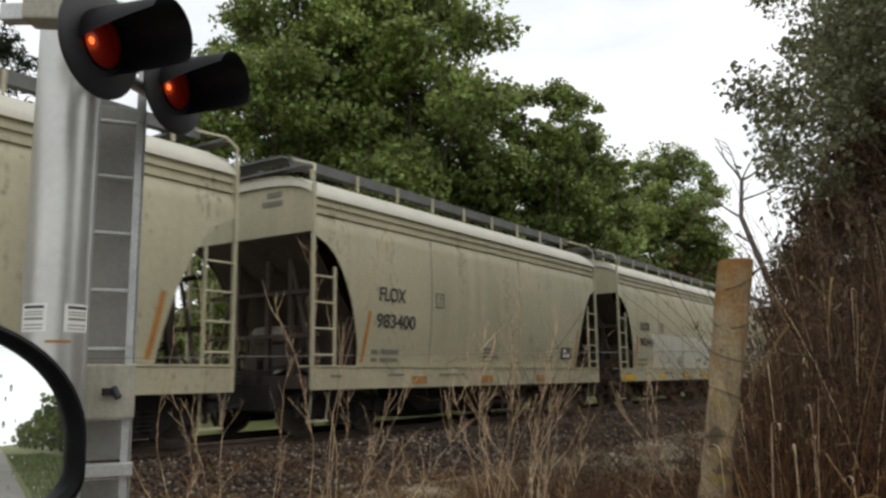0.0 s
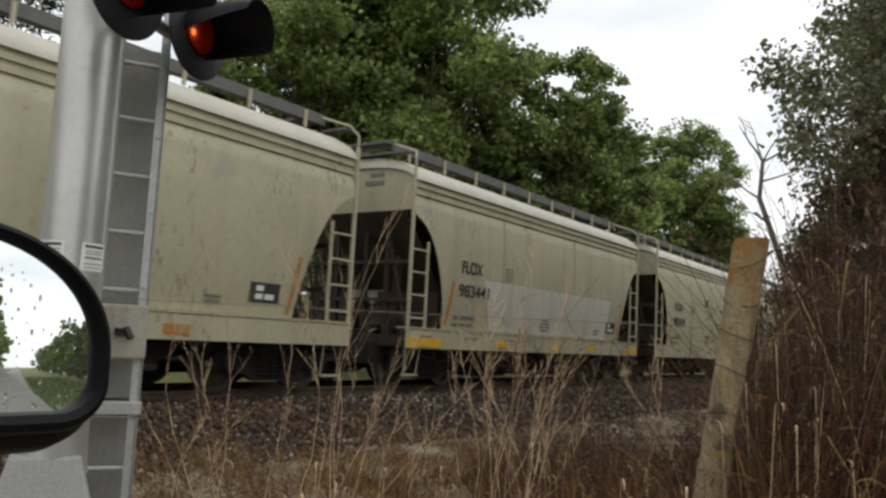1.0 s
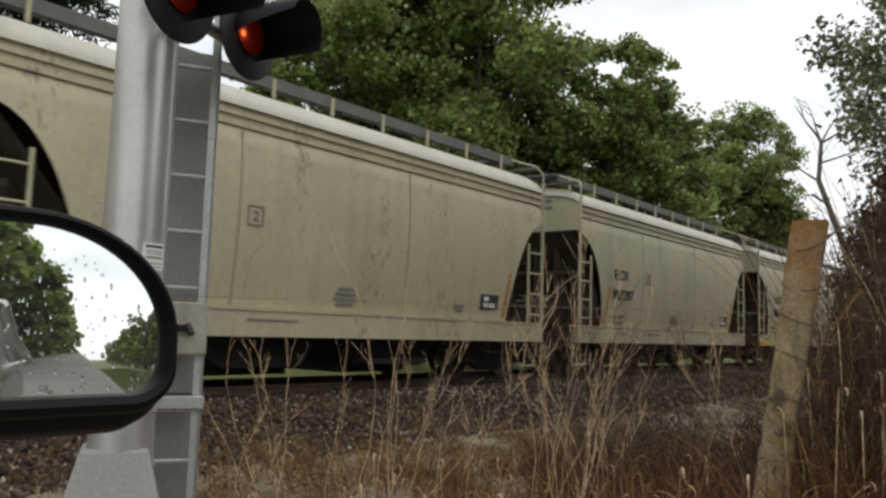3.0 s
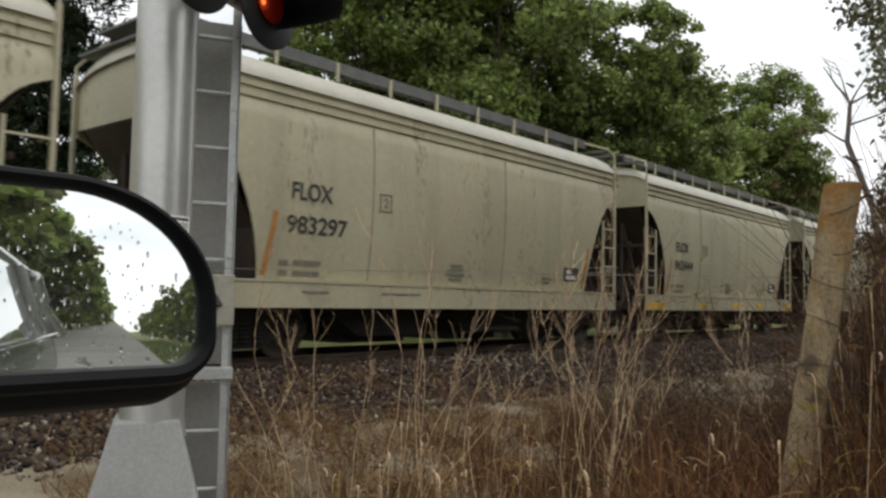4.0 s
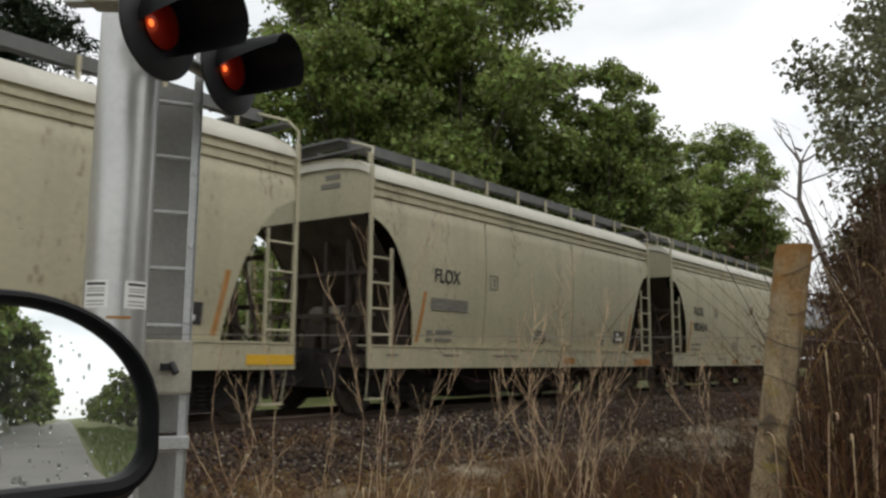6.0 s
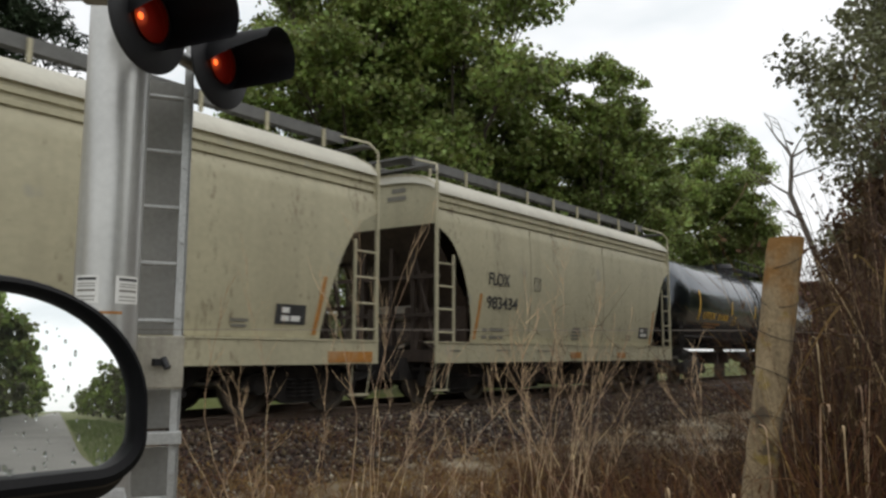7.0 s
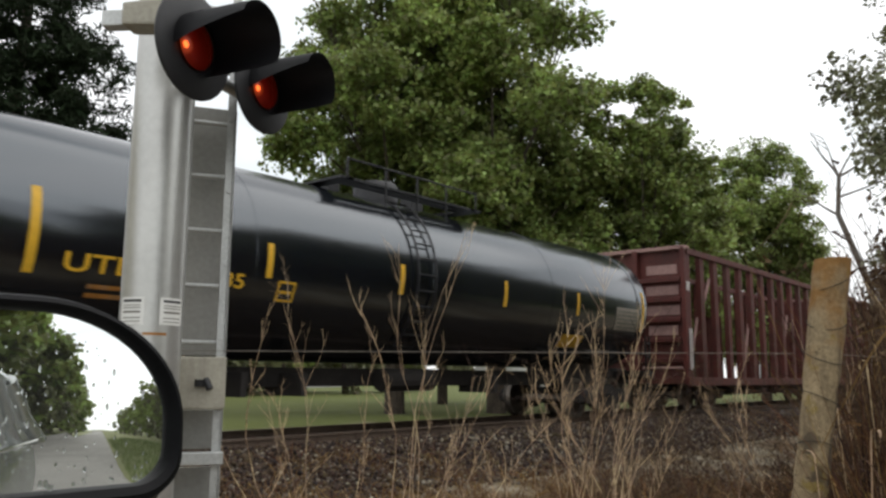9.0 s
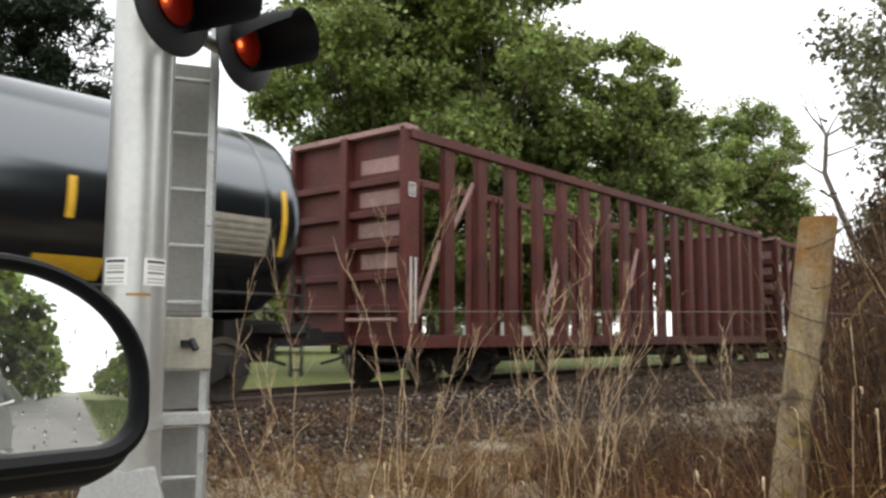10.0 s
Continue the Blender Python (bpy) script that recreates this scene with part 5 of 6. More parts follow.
tall_p, _ = make_stuff("tall_twigs", "thin tall dead twigs between fence and track", "brush", BRUSH, 18, 260, 12.5, 29, 5.2, 8.5, (0.5, 1.0), (0.003, 0.006), 0.12, 0.25, tall=-1.8, segs=6)


def make_twigs():
    rng = np.random.default_rng(21)
    n = 5200
    i, k = rng.integers(0, len(tall_p), n), rng.integers(2, tall_p.shape[1], n)
    v, f, _ = ribbons(rng, tall_p[i, k], rng.normal(size=(n, 3)) * np.array([1, 1, 0.6]) + np.array([0, 0, 0.4]), 0.08 + 0.3 * rng.random(n) ** 1.5, 0.003 + 0.003 * rng.random(n), rng.normal(size=(n, 3)) * 0.3, 3)
    tagged(new("side_twigs", array_mesh("side_twigs", v, f, BRUSH)), "fine side twigs of the tall dead weeds", "brush", kind="stuff")
    n = 42000
    i = rng.integers(0, len(tw), n)
    k = rng.integers(1, tw.shape[1], n)
    base = tw[i, k]
    d = rng.normal(size=(n, 3)) * np.array([1, 1, 0.7]) + np.array([0, 0, 0.5])
    ln = 0.08 + 0.35 * rng.random(n) ** 2
    v, f, _ = ribbons(rng, base, d, ln, 0.003 + 0.006 * rng.random(n), rng.normal(size=(n, 3)) * 0.3, 3)
    tagged(new("thicket_twigs", array_mesh("thicket_twigs", v, f, BRUSH)), "fine brown side twigs of the thicket", "brush", kind="stuff")
    n = 9000
    i = rng.integers(0, len(tw), n)
    k = rng.integers(3, tw.shape[1], n)
    base = tw[i, k] + rng.normal(size=(n, 3)) * 0.05
    v, f, _ = ribbons(rng, base, rng.normal(size=(n, 3)), 0.03 + 0.05 * rng.random(n), 0.02 + 0.02 * rng.random(n), rng.normal(size=(n, 3)) * 0.4, 2)
    tagged(new("dead_leaves", array_mesh("dead_leaves", v, f, DEADLEAF)), "curled dead leaves clinging to the thicket", "dead leaves", kind="stuff")
    n = 24000
    dist = 3 + 60 * rng.random(n) ** 1.8
    lat = np.where(rng.random(n) < 0.7, 1.4 + 4.5 * rng.random(n), -5.5 - 5 * rng.random(n))
    x = -dist * FWD.x + lat * RGT.x
    y = -dist * FWD.y + lat * RGT.y
    base = np.stack([x, y, np.zeros(n)], -1)
    d = np.stack([rng.normal(size=n) * 0.3, rng.normal(size=n) * 0.3, np.ones(n)], -1)
    v, f, _ = ribbons(rng, base, d, 0.1 + 0.2 * rng.random(n), 0.008 + 0.014 * rng.random(n), rng.normal(size=(n, 3)) * 0.2, 2)
    tagged(new("verge_grass", array_mesh("verge_grass", v, f, GREENGRASS)), "green roadside grass along the asphalt", "grass", kind="stuff")

    # broken blades and curled tips caught at all heights in the weeds
    n = 4200
    x, y, az = scatter(rng, n, 6, 58, 3.6, 8.5, 6.6)
    n = len(x)
    base = np.stack([x, y, ground_height(x, y) + weed_height(az) * 0.75 * rng.random(n) ** 1.3], -1)
    d = rng.normal(size=(n, 3)) * np.array([1, 1, 0.5]) + np.array([0, 0, 0.6])
    bend = rng.normal(size=(n, 3)) * 0.5 + np.array([0, 0, -1.1])
    v, f, _ = ribbons(rng, base, d, 0.10 + 0.20 * rng.random(n), 0.005 + 0.009 * rng.random(n), bend, 5)
    tagged(new("broken_blades", array_mesh("broken_blades", v, f, STRAW)), "broken and curled dead grass blades hanging in the weeds", "dry grass", kind="stuff")
    n = 280
    x, y, az = scatter(rng, n, -20, 17, 4.9, 8.5)
    n = len(x)
    base = np.stack([x, y, ground_height(x, y)], -1)
    d = np.stack([rng.normal(size=n) * 0.08, rng.normal(size=n) * 0.08, np.ones(n)], -1)
    v, f, _ = ribbons(rng, base, d, weed_height(az) * (0.4 + 0.45 * rng.random(n)), 0.006 + 0.006 * rng.random(n), rng.normal(size=(n, 3)) * 0.2, 7)
    tagged(new("pale_canes", array_mesh("pale_canes", v, f, STALK)), "pale dead canes standing in the thicket", "brush", kind="stuff")


make_twigs()


def hooked_grass():
    """Single dead grass stalks whose pale tips curl over into a hook."""
    rng = np.random.default_rng(77)
    x, y, az = scatter(rng, 150, -4, 52, 4.0, 6.8, 6.2)
    n, segs = len(x), 12
    h = weed_height(az) * (0.25 + 0.45 * rng.random(n))
    turn = rng.random(n) * 2 * np.pi
    out = np.stack([np.cos(turn), np.sin(turn), np.zeros(n)], -1)
    t = np.linspace(0, 1, segs + 1)
    rad = 0.018 + 0.03 * rng.random(n)
    ang = np.clip((t - 0.55) / 0.45, 0, 1) * np.pi * 1.15
    rise = np.minimum(t / 0.55, 1)
    base = np.stack([x, y, ground_height(x, y)], -1)
    p = base[:, None] + np.array([0, 0, 1.0]) * (h[:, None] * rise + rad[:, None] * np.sin(ang))[..., None] + out[:, None] * (rad[:, None] * (1 - np.cos(ang)) + 0.06 * h[:, None] * rise)[..., None]
    side = np.stack([-np.sin(turn), np.cos(turn), np.zeros(n)], -1)
    w = (0.0035 + 0.007 * np.clip((t - 0.5) * 3, 0, 1) * (1.25 - t))[None, :, None] * (side + 0.4 * out)[:, None]
    v = np.stack([p - w, p + w], 2).reshape(-1, 3)
    k = ((np.arange(n) * (segs + 1) * 2)[:, None] + np.arange(segs) * 2).ravel()
    tagged(new("hooked_grass", array_mesh("hooked_grass", v, np.stack([k, k + 1, k + 3, k + 2], -1), STALK)), "dead grass stalks with pale hooked tips", "dry grass", kind="stuff")


hooked_grass()


def stalk_plant(x, y, stems, height, spread, seed, twigs=9, thick=0.0036):
    """A dead weed: several wavy stems that fan out from one root, fork above half height and end in fine twigs."""
    rng = random.Random(seed)
    z0 = float(ground_height(np.array(x), np.array(y)))
    root = tagged(new("dry_weed"), "tall dead straw-coloured weed with wavy forked stems", "weed", "dead weeds on the verge")
    root.location = (x, y, z0 - 0.01)

    def stem(p, d, ln, r, depth):
        pts, q, dd = [p], p.copy(), d.normalized()
        n = (14, 7, 3)[depth]
        drift = Vector((rng.uniform(-0.03, 0.03), rng.uniform(-0.03, 0.03), 0))
        for i in range(n):
            dd = (dd + drift + Vector((rng.uniform(-0.20, 0.20), rng.uniform(-0.20, 0.20), rng.uniform(-0.02, 0.14)))).normalized()
            q = q + dd * (ln / n)
            pts.append(q.copy())
        for i, (a, b) in enumerate(zip(pts, pts[1:])):
            tube(bm, a, b, r * (1 - 0.72 * i / n), r * (1 - 0.72 * (i + 1) / n), 5)
        if depth < 2:
            for _ in range(rng.randint(5, twigs + 5) if depth == 0 else rng.randint(2, 5)):
                f = rng.uniform(0.3, 0.99) ** 0.6
                k = min(n - 1, int(f * n))
                b = pts[k].lerp(pts[k + 1], f * n - k)
                side = Vector((rng.uniform(-1, 1), rng.uniform(-1, 1), rng.uniform(-0.1, 0.4)))
                long = 0.04 + 0.16 * rng.random() ** 1.7 if depth == 0 else rng.uniform(0.15, 0.35)
                stem(b, (dd + side * rng.uniform(0.35, 0.9)).normalized(), ln * long, r * 0.55, depth + 1)

    for i in range(stems):
        bm = bmesh.new()
        a, c = spread * rng.uniform(-1.4, 1.1), spread * rng.uniform(-0.6, 0.6)
        stem(Vector((rng.uniform(-0.13, 0.13), rng.uniform(-0.13, 0.13), 0)), Vector((0.62 * a + 0.78 * c, -0.78 * a + 0.62 * c, 1)), height * rng.uniform(0.55, 1.08), thick * rng.uniform(0.6, 1.25), 0)
        part("stem", bm, STALK, root)


for args in ((3.20, 3.86, 5, 2.15, 0.10, 31), (3.62, 3.36, 9, 2.3, 0.13, 32), (4.33, 2.50, 12, 2.15, 0.08, 33), (4.45, 2.42, 7, 1.8, 0.06, 34), (4.72, 2.32, 2, 1.75, 0.10, 36),
             (5.0, 1.95, 2, 1.4, 0.12, 37), (4.5, 3.2, 2, 1.1, 0.12, 39), (5.7, 1.7, 3, 1.6, 0.12, 42), (4.15, 2.2, 3, 0.95, 0.15, 43), (3.40, 3.70, 3, 1.6, 0.12, 44),
             (3.95, 2.95, 2, 1.3, 0.12, 45), (3.05, 3.95, 2, 1.5, 0.08, 46)):
    stalk_plant(*args)


# ---- trees ----
def tree_meshes(seed, height, radius, base, leaves, leaf, mat_leaf, mat_bark=BARK, lobes=11, conifer=False, trunk_r=0.28, cluster=0.5):
    rng = np.random.default_rng(seed)
    bm = bmesh.new()
    top = Vector((rng.normal() * 0.3, rng.normal() * 0.3, height * (0.98 if conifer else 0.72)))
    pts = [Vector((0, 0, -0.2)), Vector((rng.normal() * 0.1, rng.normal() * 0.1, height * 0.25)), Vector((rng.normal() * 0.25, rng.normal() * 0.25, height * 0.48)), top]
    rad = [trunk_r * 1.25, trunk_r * 0.9, trunk_r * 0.6, trunk_r * 0.15]
    for i in range(3):
        tube(bm, pts[i], pts[i + 1], rad[i], rad[i + 1], 10)
    cen, size = [], []
    if conifer:
        for k in range(46):
            f = (k / 46) ** 0.85
            z = base + (height - base) * f
            r = radius * (1 - f) ** 0.8
            a = k * 2.4
            cen.append((0.6 * r * math.cos(a), 0.6 * r * math.sin(a), z))
            size.append(max(0.5, 0.55 * r))
    else:
        for k in range(lobes):
            f = (k + 0.5) / lobes
            z = base + (height - base) * (0.06 + 0.88 * f)
            env = radius * math.sin(math.pi * min(0.95, 0.25 + 0.64 * f)) ** 0.75
            a = k * 2.4 + rng.normal() * 0.35
            out = 0.45 + 0.5 * rng.random()
            off = env * out if k < lobes - 1 else 0.1
            cen.append((off * math.cos(a), off * math.sin(a), z))
            size.append(radius * (0.20 + 0.19 * rng.random()) * (1.25 - 0.45 * out))
        for z in (0.4, 0.62):
            cen.append((0.0, 0.0, base + (height - base) * z))
            size.append(radius * 0.42)
    cen, size = np.array(cen), np.array(size)
    for c, s in zip(cen, size):
        if not conifer:
            st = pts[1].lerp(pts[2], rng.random())
            e = Vector(c)
            m = st.lerp(e, 0.5) + Vector((0, 0, -0.12 * (e - st).length * 0.3))
            tube(bm, st, m, trunk_r * 0.33, trunk_r * 0.2, 6)
            tube(bm, m, e, trunk_r * 0.2, trunk_r * 0.05, 6)
            for _ in range(4):
                q = e + Vector(rng.normal(size=3) * s * 0.6)
                tube(bm, m.lerp(e, 0.5 + 0.5 * rng.random()), q, trunk_r * 0.09, trunk_r * 0.02, 4)
    trunk = link_mesh("trunk", bm, mat_bark)
    per = 75
    nc = leaves // per
    i = rng.choice(len(cen), nc, p=size ** 2 / (size ** 2).sum())
    d = rng.normal(size=(nc, 3))
    d /= np.linalg.norm(d, axis=1, keepdims=True)
    d[:, 2] *= 0.8
    cc = cen[i] + d * (size[i] * (0.35 + 0.72 * rng.random(nc) ** 0.7))[:, None]
    cr = cluster * (0.5 + 0.8 * rng.random(nc))
    n = nc * per
    j = np.repeat(np.arange(nc), per)
    off = rng.normal(size=(n, 3))
    off *= (rng.random(n) ** 0.45 / np.linalg.norm(off, axis=1))[:, None]
    p = cc[j] + off * cr[j][:, None] * np.array([1, 1, 0.6]) - np.array([0, 0, 0.25]) * (cr[j] * (off[:, :2] ** 2).sum(1))[:, None]
    nrm = rng.normal(size=(n, 3)) * 0.75 + np.array([0, 0, 0.75]) + d[j] * 0.5
    nrm /= np.linalg.norm(nrm, axis=1, keepdims=True)
    u = np.cross(nrm, rng.normal(size=(n, 3)))
    u /= np.linalg.norm(u, axis=1, keepdims=True)
    w = np.cross(nrm, u)
    ls = (leaf * (0.6 + 0.7 * rng.random(n)))[:, None]
    long = 1.9 if conifer else 1.0
    v = np.stack([p - u * ls * 0.55 * long, p - w * ls * 0.38 / long + nrm * ls * 0.08, p + u * ls * 0.55 * long - nrm * ls * 0.12, p + w * ls * 0.38 / long + nrm * ls * 0.08], 1).reshape(-1, 3)
    f = (np.arange(n) * 4)[:, None] + np.arange(4)
    return trunk, array_mesh("crown", v, f, mat_leaf)


def plant(meshes, x, y, turn, label, group="", scale=1.0, name="tree"):
    root = tagged(new(name), label, "tree", group)
    root.matrix_world = pose(x, y, float(ground_height(np.array(x), np.array(y))) - 0.05, 0, 0, turn) @ Matrix.Diagonal((scale, scale, scale, 1))
    share("trunk", meshes[0], root)
    share("crown", meshes[1], root)
    return root


big_a = tree_meshes(51, 18.3, 4.7, 2.2, 92000, 0.19, LEAF, trunk_r=0.30, lobes=40, cluster=0.72)
big_b = tree_meshes(52, 16.6, 4.3, 2.4, 72000, 0.19, LEAF, trunk_r=0.28, lobes=34, cluster=0.68)
mid_c = tree_meshes(53, 13.0, 2.9, 2.0, 31000, 0.17, LEAF, trunk_r=0.17, lobes=24, cluster=0.55)
plant(big_a, 21.05, 19.7, 0, "tall broad green maple behind the track", "trees behind the track")
plant(big_b, 23.5, 17.1, 70, "tall broad green maple behind the track", "trees behind the track", 1.07)
plant(mid_c, 27.9, 13.5, 20, "slender green tree behind the track", "trees behind the track", 1.02)
plant(mid_c, 30.6, 14.4, 140, "slender green tree behind the track", "trees behind the track", 0.93)
plant(mid_c, 33.7, 14.0, 250, "slender green tree behind the track", "trees behind the track", 0.88)
plant(big_b, 26.3, 16.5, 120, "tall broad green maple behind the track", "trees behind the track", 0.76)
plant(big_b, 46.5, 15.4, 200, "distant rounded green tree beyond the track", "trees behind the track", 0.89)
plant(big_a, 30.0, 25.0, 130, "tall broad green maple behind the track", "trees behind the track", 0.72)
plant(big_b, 38.0, 24.0, 30, "tall broad green maple behind the track", "trees behind the track", 0.62)
plant(mid_c, 64.0, 19.0, 60, "distant rounded green tree beyond the track", "trees behind the track", 1.0)
plant(mid_c, 78.0, 22.0, 160, "distant rounded green tree beyond the track", "trees behind the track", 1.1)
fir = tree_meshes(55, 26.0, 5.2, 3.0, 52000, 0.22, NEEDLE, conifer=True, trunk_r=0.35, cluster=0.8)
plant(fir, 12.6, 31.5, 0, "tall dark conifer beyond the track", "trees behind the track", name="conifer")
plant(fir, 6.0, 33.0, 100, "tall dark conifer beyond the track", "trees behind the track", 0.9, name="conifer")
dusty = tree_meshes(56, 9.9, 3.9, 1.2, 90000, 0.088, LEAF2, trunk_r=0.13, lobes=46, cluster=0.46)
plant(dusty, 14.2, -0.8, 30, "dusty grey-green tree standing in the thicket", "trees in the thicket")
plant(dusty, 18.0, -0.9, 170, "dusty grey-green tree standing in the thicket", "trees in the thicket", 1.15)
plant(dusty, 24.0, -1.0, 260, "dusty grey-green tree standing in the thicket", "trees in the thicket", 1.1)
vine = tree_meshes(57, 5.4, 1.3, 0.6, 12000, 0.085, DEADLEAF, trunk_r=0.05, lobes=10, cluster=0.45)
for x, y, a, s in ((12.4, 0.9, 0, 1.0), (11.2, -0.3, 120, 0.8), (13.6, 1.9, 40, 0.75), (10.0, -1.2, 200, 0.8), (15.6, 1.7, 80, 0.85), (17.5, 2.9, 300, 0.75), (11.8, 1.9, 20, 0.62)):
    plant(vine, x, y, a, "small tree covered with dead brown leaves", "trees in the thicket", s)


def bare_tree(x, y, height, seed, r0, label, name="bare_tree", lean=(0.0, 0.0), forks=4):
    rng = random.Random(seed)
    bm = bmesh.new()

    def limb(p, d, ln, r, depth):
        n, q, dd, pts = 5, p.copy(), d.normalized(), [p]
        for i in range(n):
            dd = (dd + Vector((rng.uniform(-0.16, 0.16), rng.uniform(-0.16, 0.16), rng.uniform(-0.05, 0.1)))).normalized()
            q = q + dd * ln / n
            pts.append(q.copy())
            tube(bm, pts[-2], pts[-1], r * (1 - 0.7 * i / n), r * (1 - 0.7 * (i + 1) / n), 6)
        if depth < 3:
            for k in range(forks if depth else forks + 2):
                i = rng.randint(2, n - 1)
                t = (dd + Vector((rng.uniform(-1, 1), rng.uniform(-1, 1), rng.uniform(0, 0.7)))).normalized()
                limb(pts[i], t, ln * rng.uniform(0.32, 0.5), r * 0.42, depth + 1)

    limb(Vector((0, 0, -0.1)), Vector((lean[0], lean[1], 1)), height, r0, 0)
    root = tagged(new(name), label, "tree", "trees in the thicket")
    root.location = (x, y, 0)
    part("trunk", bm, GREYBARK, root)


def forked_snag(x, y):
    """A dead tree: a leaning trunk that bends upright and forks into a few long bare limbs."""
    rng = random.Random(64)
    bm = bmesh.new()
    right = Vector((0.21, -0.98, 0))

    def limb(p, dx, dz, ln, r, depth):
        d = (right * dx + Vector((0.98, 0.21, 0)) * rng.uniform(-0.4, 0.4) + Vector((0, 0, dz))).normalized()
        n, q = 6, p.copy()
        for i in range(n):
            d = (d + Vector((rng.uniform(-0.14, 0.14), rng.uniform(-0.14, 0.14), rng.uniform(-0.02, 0.10)))).normalized()
            e = q + d * ln / n
            tube(bm, q, e, r * (1 - 0.75 * i / n), r * (1 - 0.75 * (i + 1) / n), 6)
            if depth < 2 and i > 1 and rng.random() < 0.75:
                limb(e, dx + rng.uniform(-1.0, 1.0), dz * rng.uniform(0.4, 1.0), ln * rng.uniform(0.25, 0.5), r * 0.45, depth + 1)
            q = e

    base, knee, elbow, fork = Vector((0, 0, 0)), right * -0.55 + Vector((0, 0, 3.6)), right * -1.05 + Vector((0, 0, 5.15)), right * -0.98 + Vector((0, 0, 6.05))
    for a, b, r0, r1 in ((base, knee, 0.10, 0.075), (knee, elbow, 0.075, 0.06), (elbow, fork, 0.055, 0.045)):
        tube(bm, a, b, r0, r1, 9)
    limb(fork, -0.6, 1.0, 1.1, 0.035, 0)
    limb(fork, -0.25, 1.0, 1.0, 0.025, 1)
    limb(fork, 0.9, 0.5, 1.2, 0.032, 0)
    limb(fork, 0.4, 1.0, 1.0, 0.025, 1)
    limb(elbow, -0.9, 0.5, 1.0, 0.03, 1)
    limb(elbow + Vector((0, 0, 0.4)), 1.0, 0.3, 1.4, 0.028, 1)
    limb(knee, 1.0, 0.7, 1.2, 0.03, 1)
    root = tagged(new("bare_tree"), "small dead grey tree with forked bare limbs", "tree", "trees in the thicket")
    root.location = (x, y, 0)
    part("trunk", bm, GREYBARK, root)


forked_snag(20.2, 3.75)
bare_tree(9.6, 1.7, 1.15, 62, 0.010, "bare leaning sapling with twigs over the weeds", lean=(-0.3, 0.5), forks=4)
bare_tree(7.4, 1.9, 1.05, 63, 0.008, "bare leaning sapling with twigs over the weeds", lean=(-0.3, 0.25), forks=4)

# rows of trees along the road behind the car
row_a = tree_meshes(58, 11.5, 3.6, 0.2, 8000, 0.40, LEAF2, trunk_r=0.22, lobes=22, cluster=0.7)
row_b = tree_meshes(59, 12.5, 3.8, 0.2, 8000, 0.40, LEAF, trunk_r=0.24, lobes=22, cluster=0.7)
for i in range(24):
    for lat, ms in ((8.4, row_a if i % 2 else row_b), (-7.6, row_b if i % 2 else row_a)):
        d = 24 * 1.095 ** i if lat > 0 else 15 * 1.105 ** i
        p = -FWD * d + RGT * (lat + 0.6 * math.sin(3.1 * i))
        plant(ms, p.x, p.y, 57 * i + lat * 3, "roadside tree in a leafy row along the road", "roadside trees", (0.50 if lat > 0 else 1.15) + 0.05 * ((i * 7) % 5))

for i in range(1, 14):
    plant(row_b if i % 2 else row_a, 13.0 + 6.0 * i, -16.5 + 1.0 * math.sin(1.7 * i), 43 * i, "leafy tree standing beyond the thicket", "trees in the thicket", 1.3)
for i in range(1, 15):
    plant(row_a if i % 2 else row_b, 9.5 + 6.0 * i, -10.5 + 1.2 * math.sin(2.6 * i), 71 * i, "leafy tree standing beyond the thicket", "trees in the thicket", 1.25 + 0.1 * math.sin(3 * i))

for i in range(7):
    plant(row_b if i % 2 else row_a, 7 + 6.0 * i, 47 + 3 * math.sin(2.0 * i), 40 * i, "green tree at the edge of the lawn", "trees behind the track", 0.92 + 0.06 * math.sin(i))

# ---- far things beyond the lawn ----
def farm_house(x, y, w, d, h, turn):
    root = tagged(new("house"), "small white house beyond the lawn", "house", "far houses")
    root.matrix_world = pose(x, y, 0, 0, 0, turn)
    bm = bmesh.new()
    prism(bm, [(-w / 2, 0), (w / 2, 0), (w / 2, h), (0, h + w * 0.33), (-w / 2, h)], -d / 2, d / 2)
    part("wall", bm, SIDING, root, "white siding walls")
    bm = bmesh.new()
    for s in (-1, 1):
        prism(bm, [(s * (w / 2 + 0.4), h - 0.2), (s * (w / 2 + 0.4), h), (0, h + w * 0.33 + 0.22), (0, h + w * 0.33 + 0.02)], -d / 2 - 0.4, d / 2 + 0.4)
    part("roof", bm, SHINGLE, root, "grey shingle roof")
    for k in range(3):
        bm = bmesh.new()
        box(bm, (-w / 3 + k * w / 3, -d / 2 - 0.01, 1.5), (0.9, 0.06, 1.2))
        part("window", bm, DARKGLASS, root)


farm_house(62, 74, 9, 8, 3.2, 20)
farm_house(95, 64, 12, 8, 3.4, -15)
hedge = tree_meshes(60, 3.4, 2.6, 0.1, 9000, 0.28, LEAF2, trunk_r=0.1, lobes=9, cluster=0.8)
for i in range(12):
    plant(hedge, 30 + 9.5 * i, 92 - 2.2 * i + 3 * math.sin(i), 50 * i, "low green shrub at the end of the lawn", "shrubs beyond the lawn", 1.2 + 0.3 * math.sin(2 * i), name="shrub")

for i in range(9):
    plant(hedge, 3 + 6.0 * i, 52 + 4 * math.sin(2.1 * i), 70 * i, "dense green shrub along the lawn", "shrubs beyond the lawn", 1.75 + 0.35 * math.sin(1.3 * i), name="shrub")


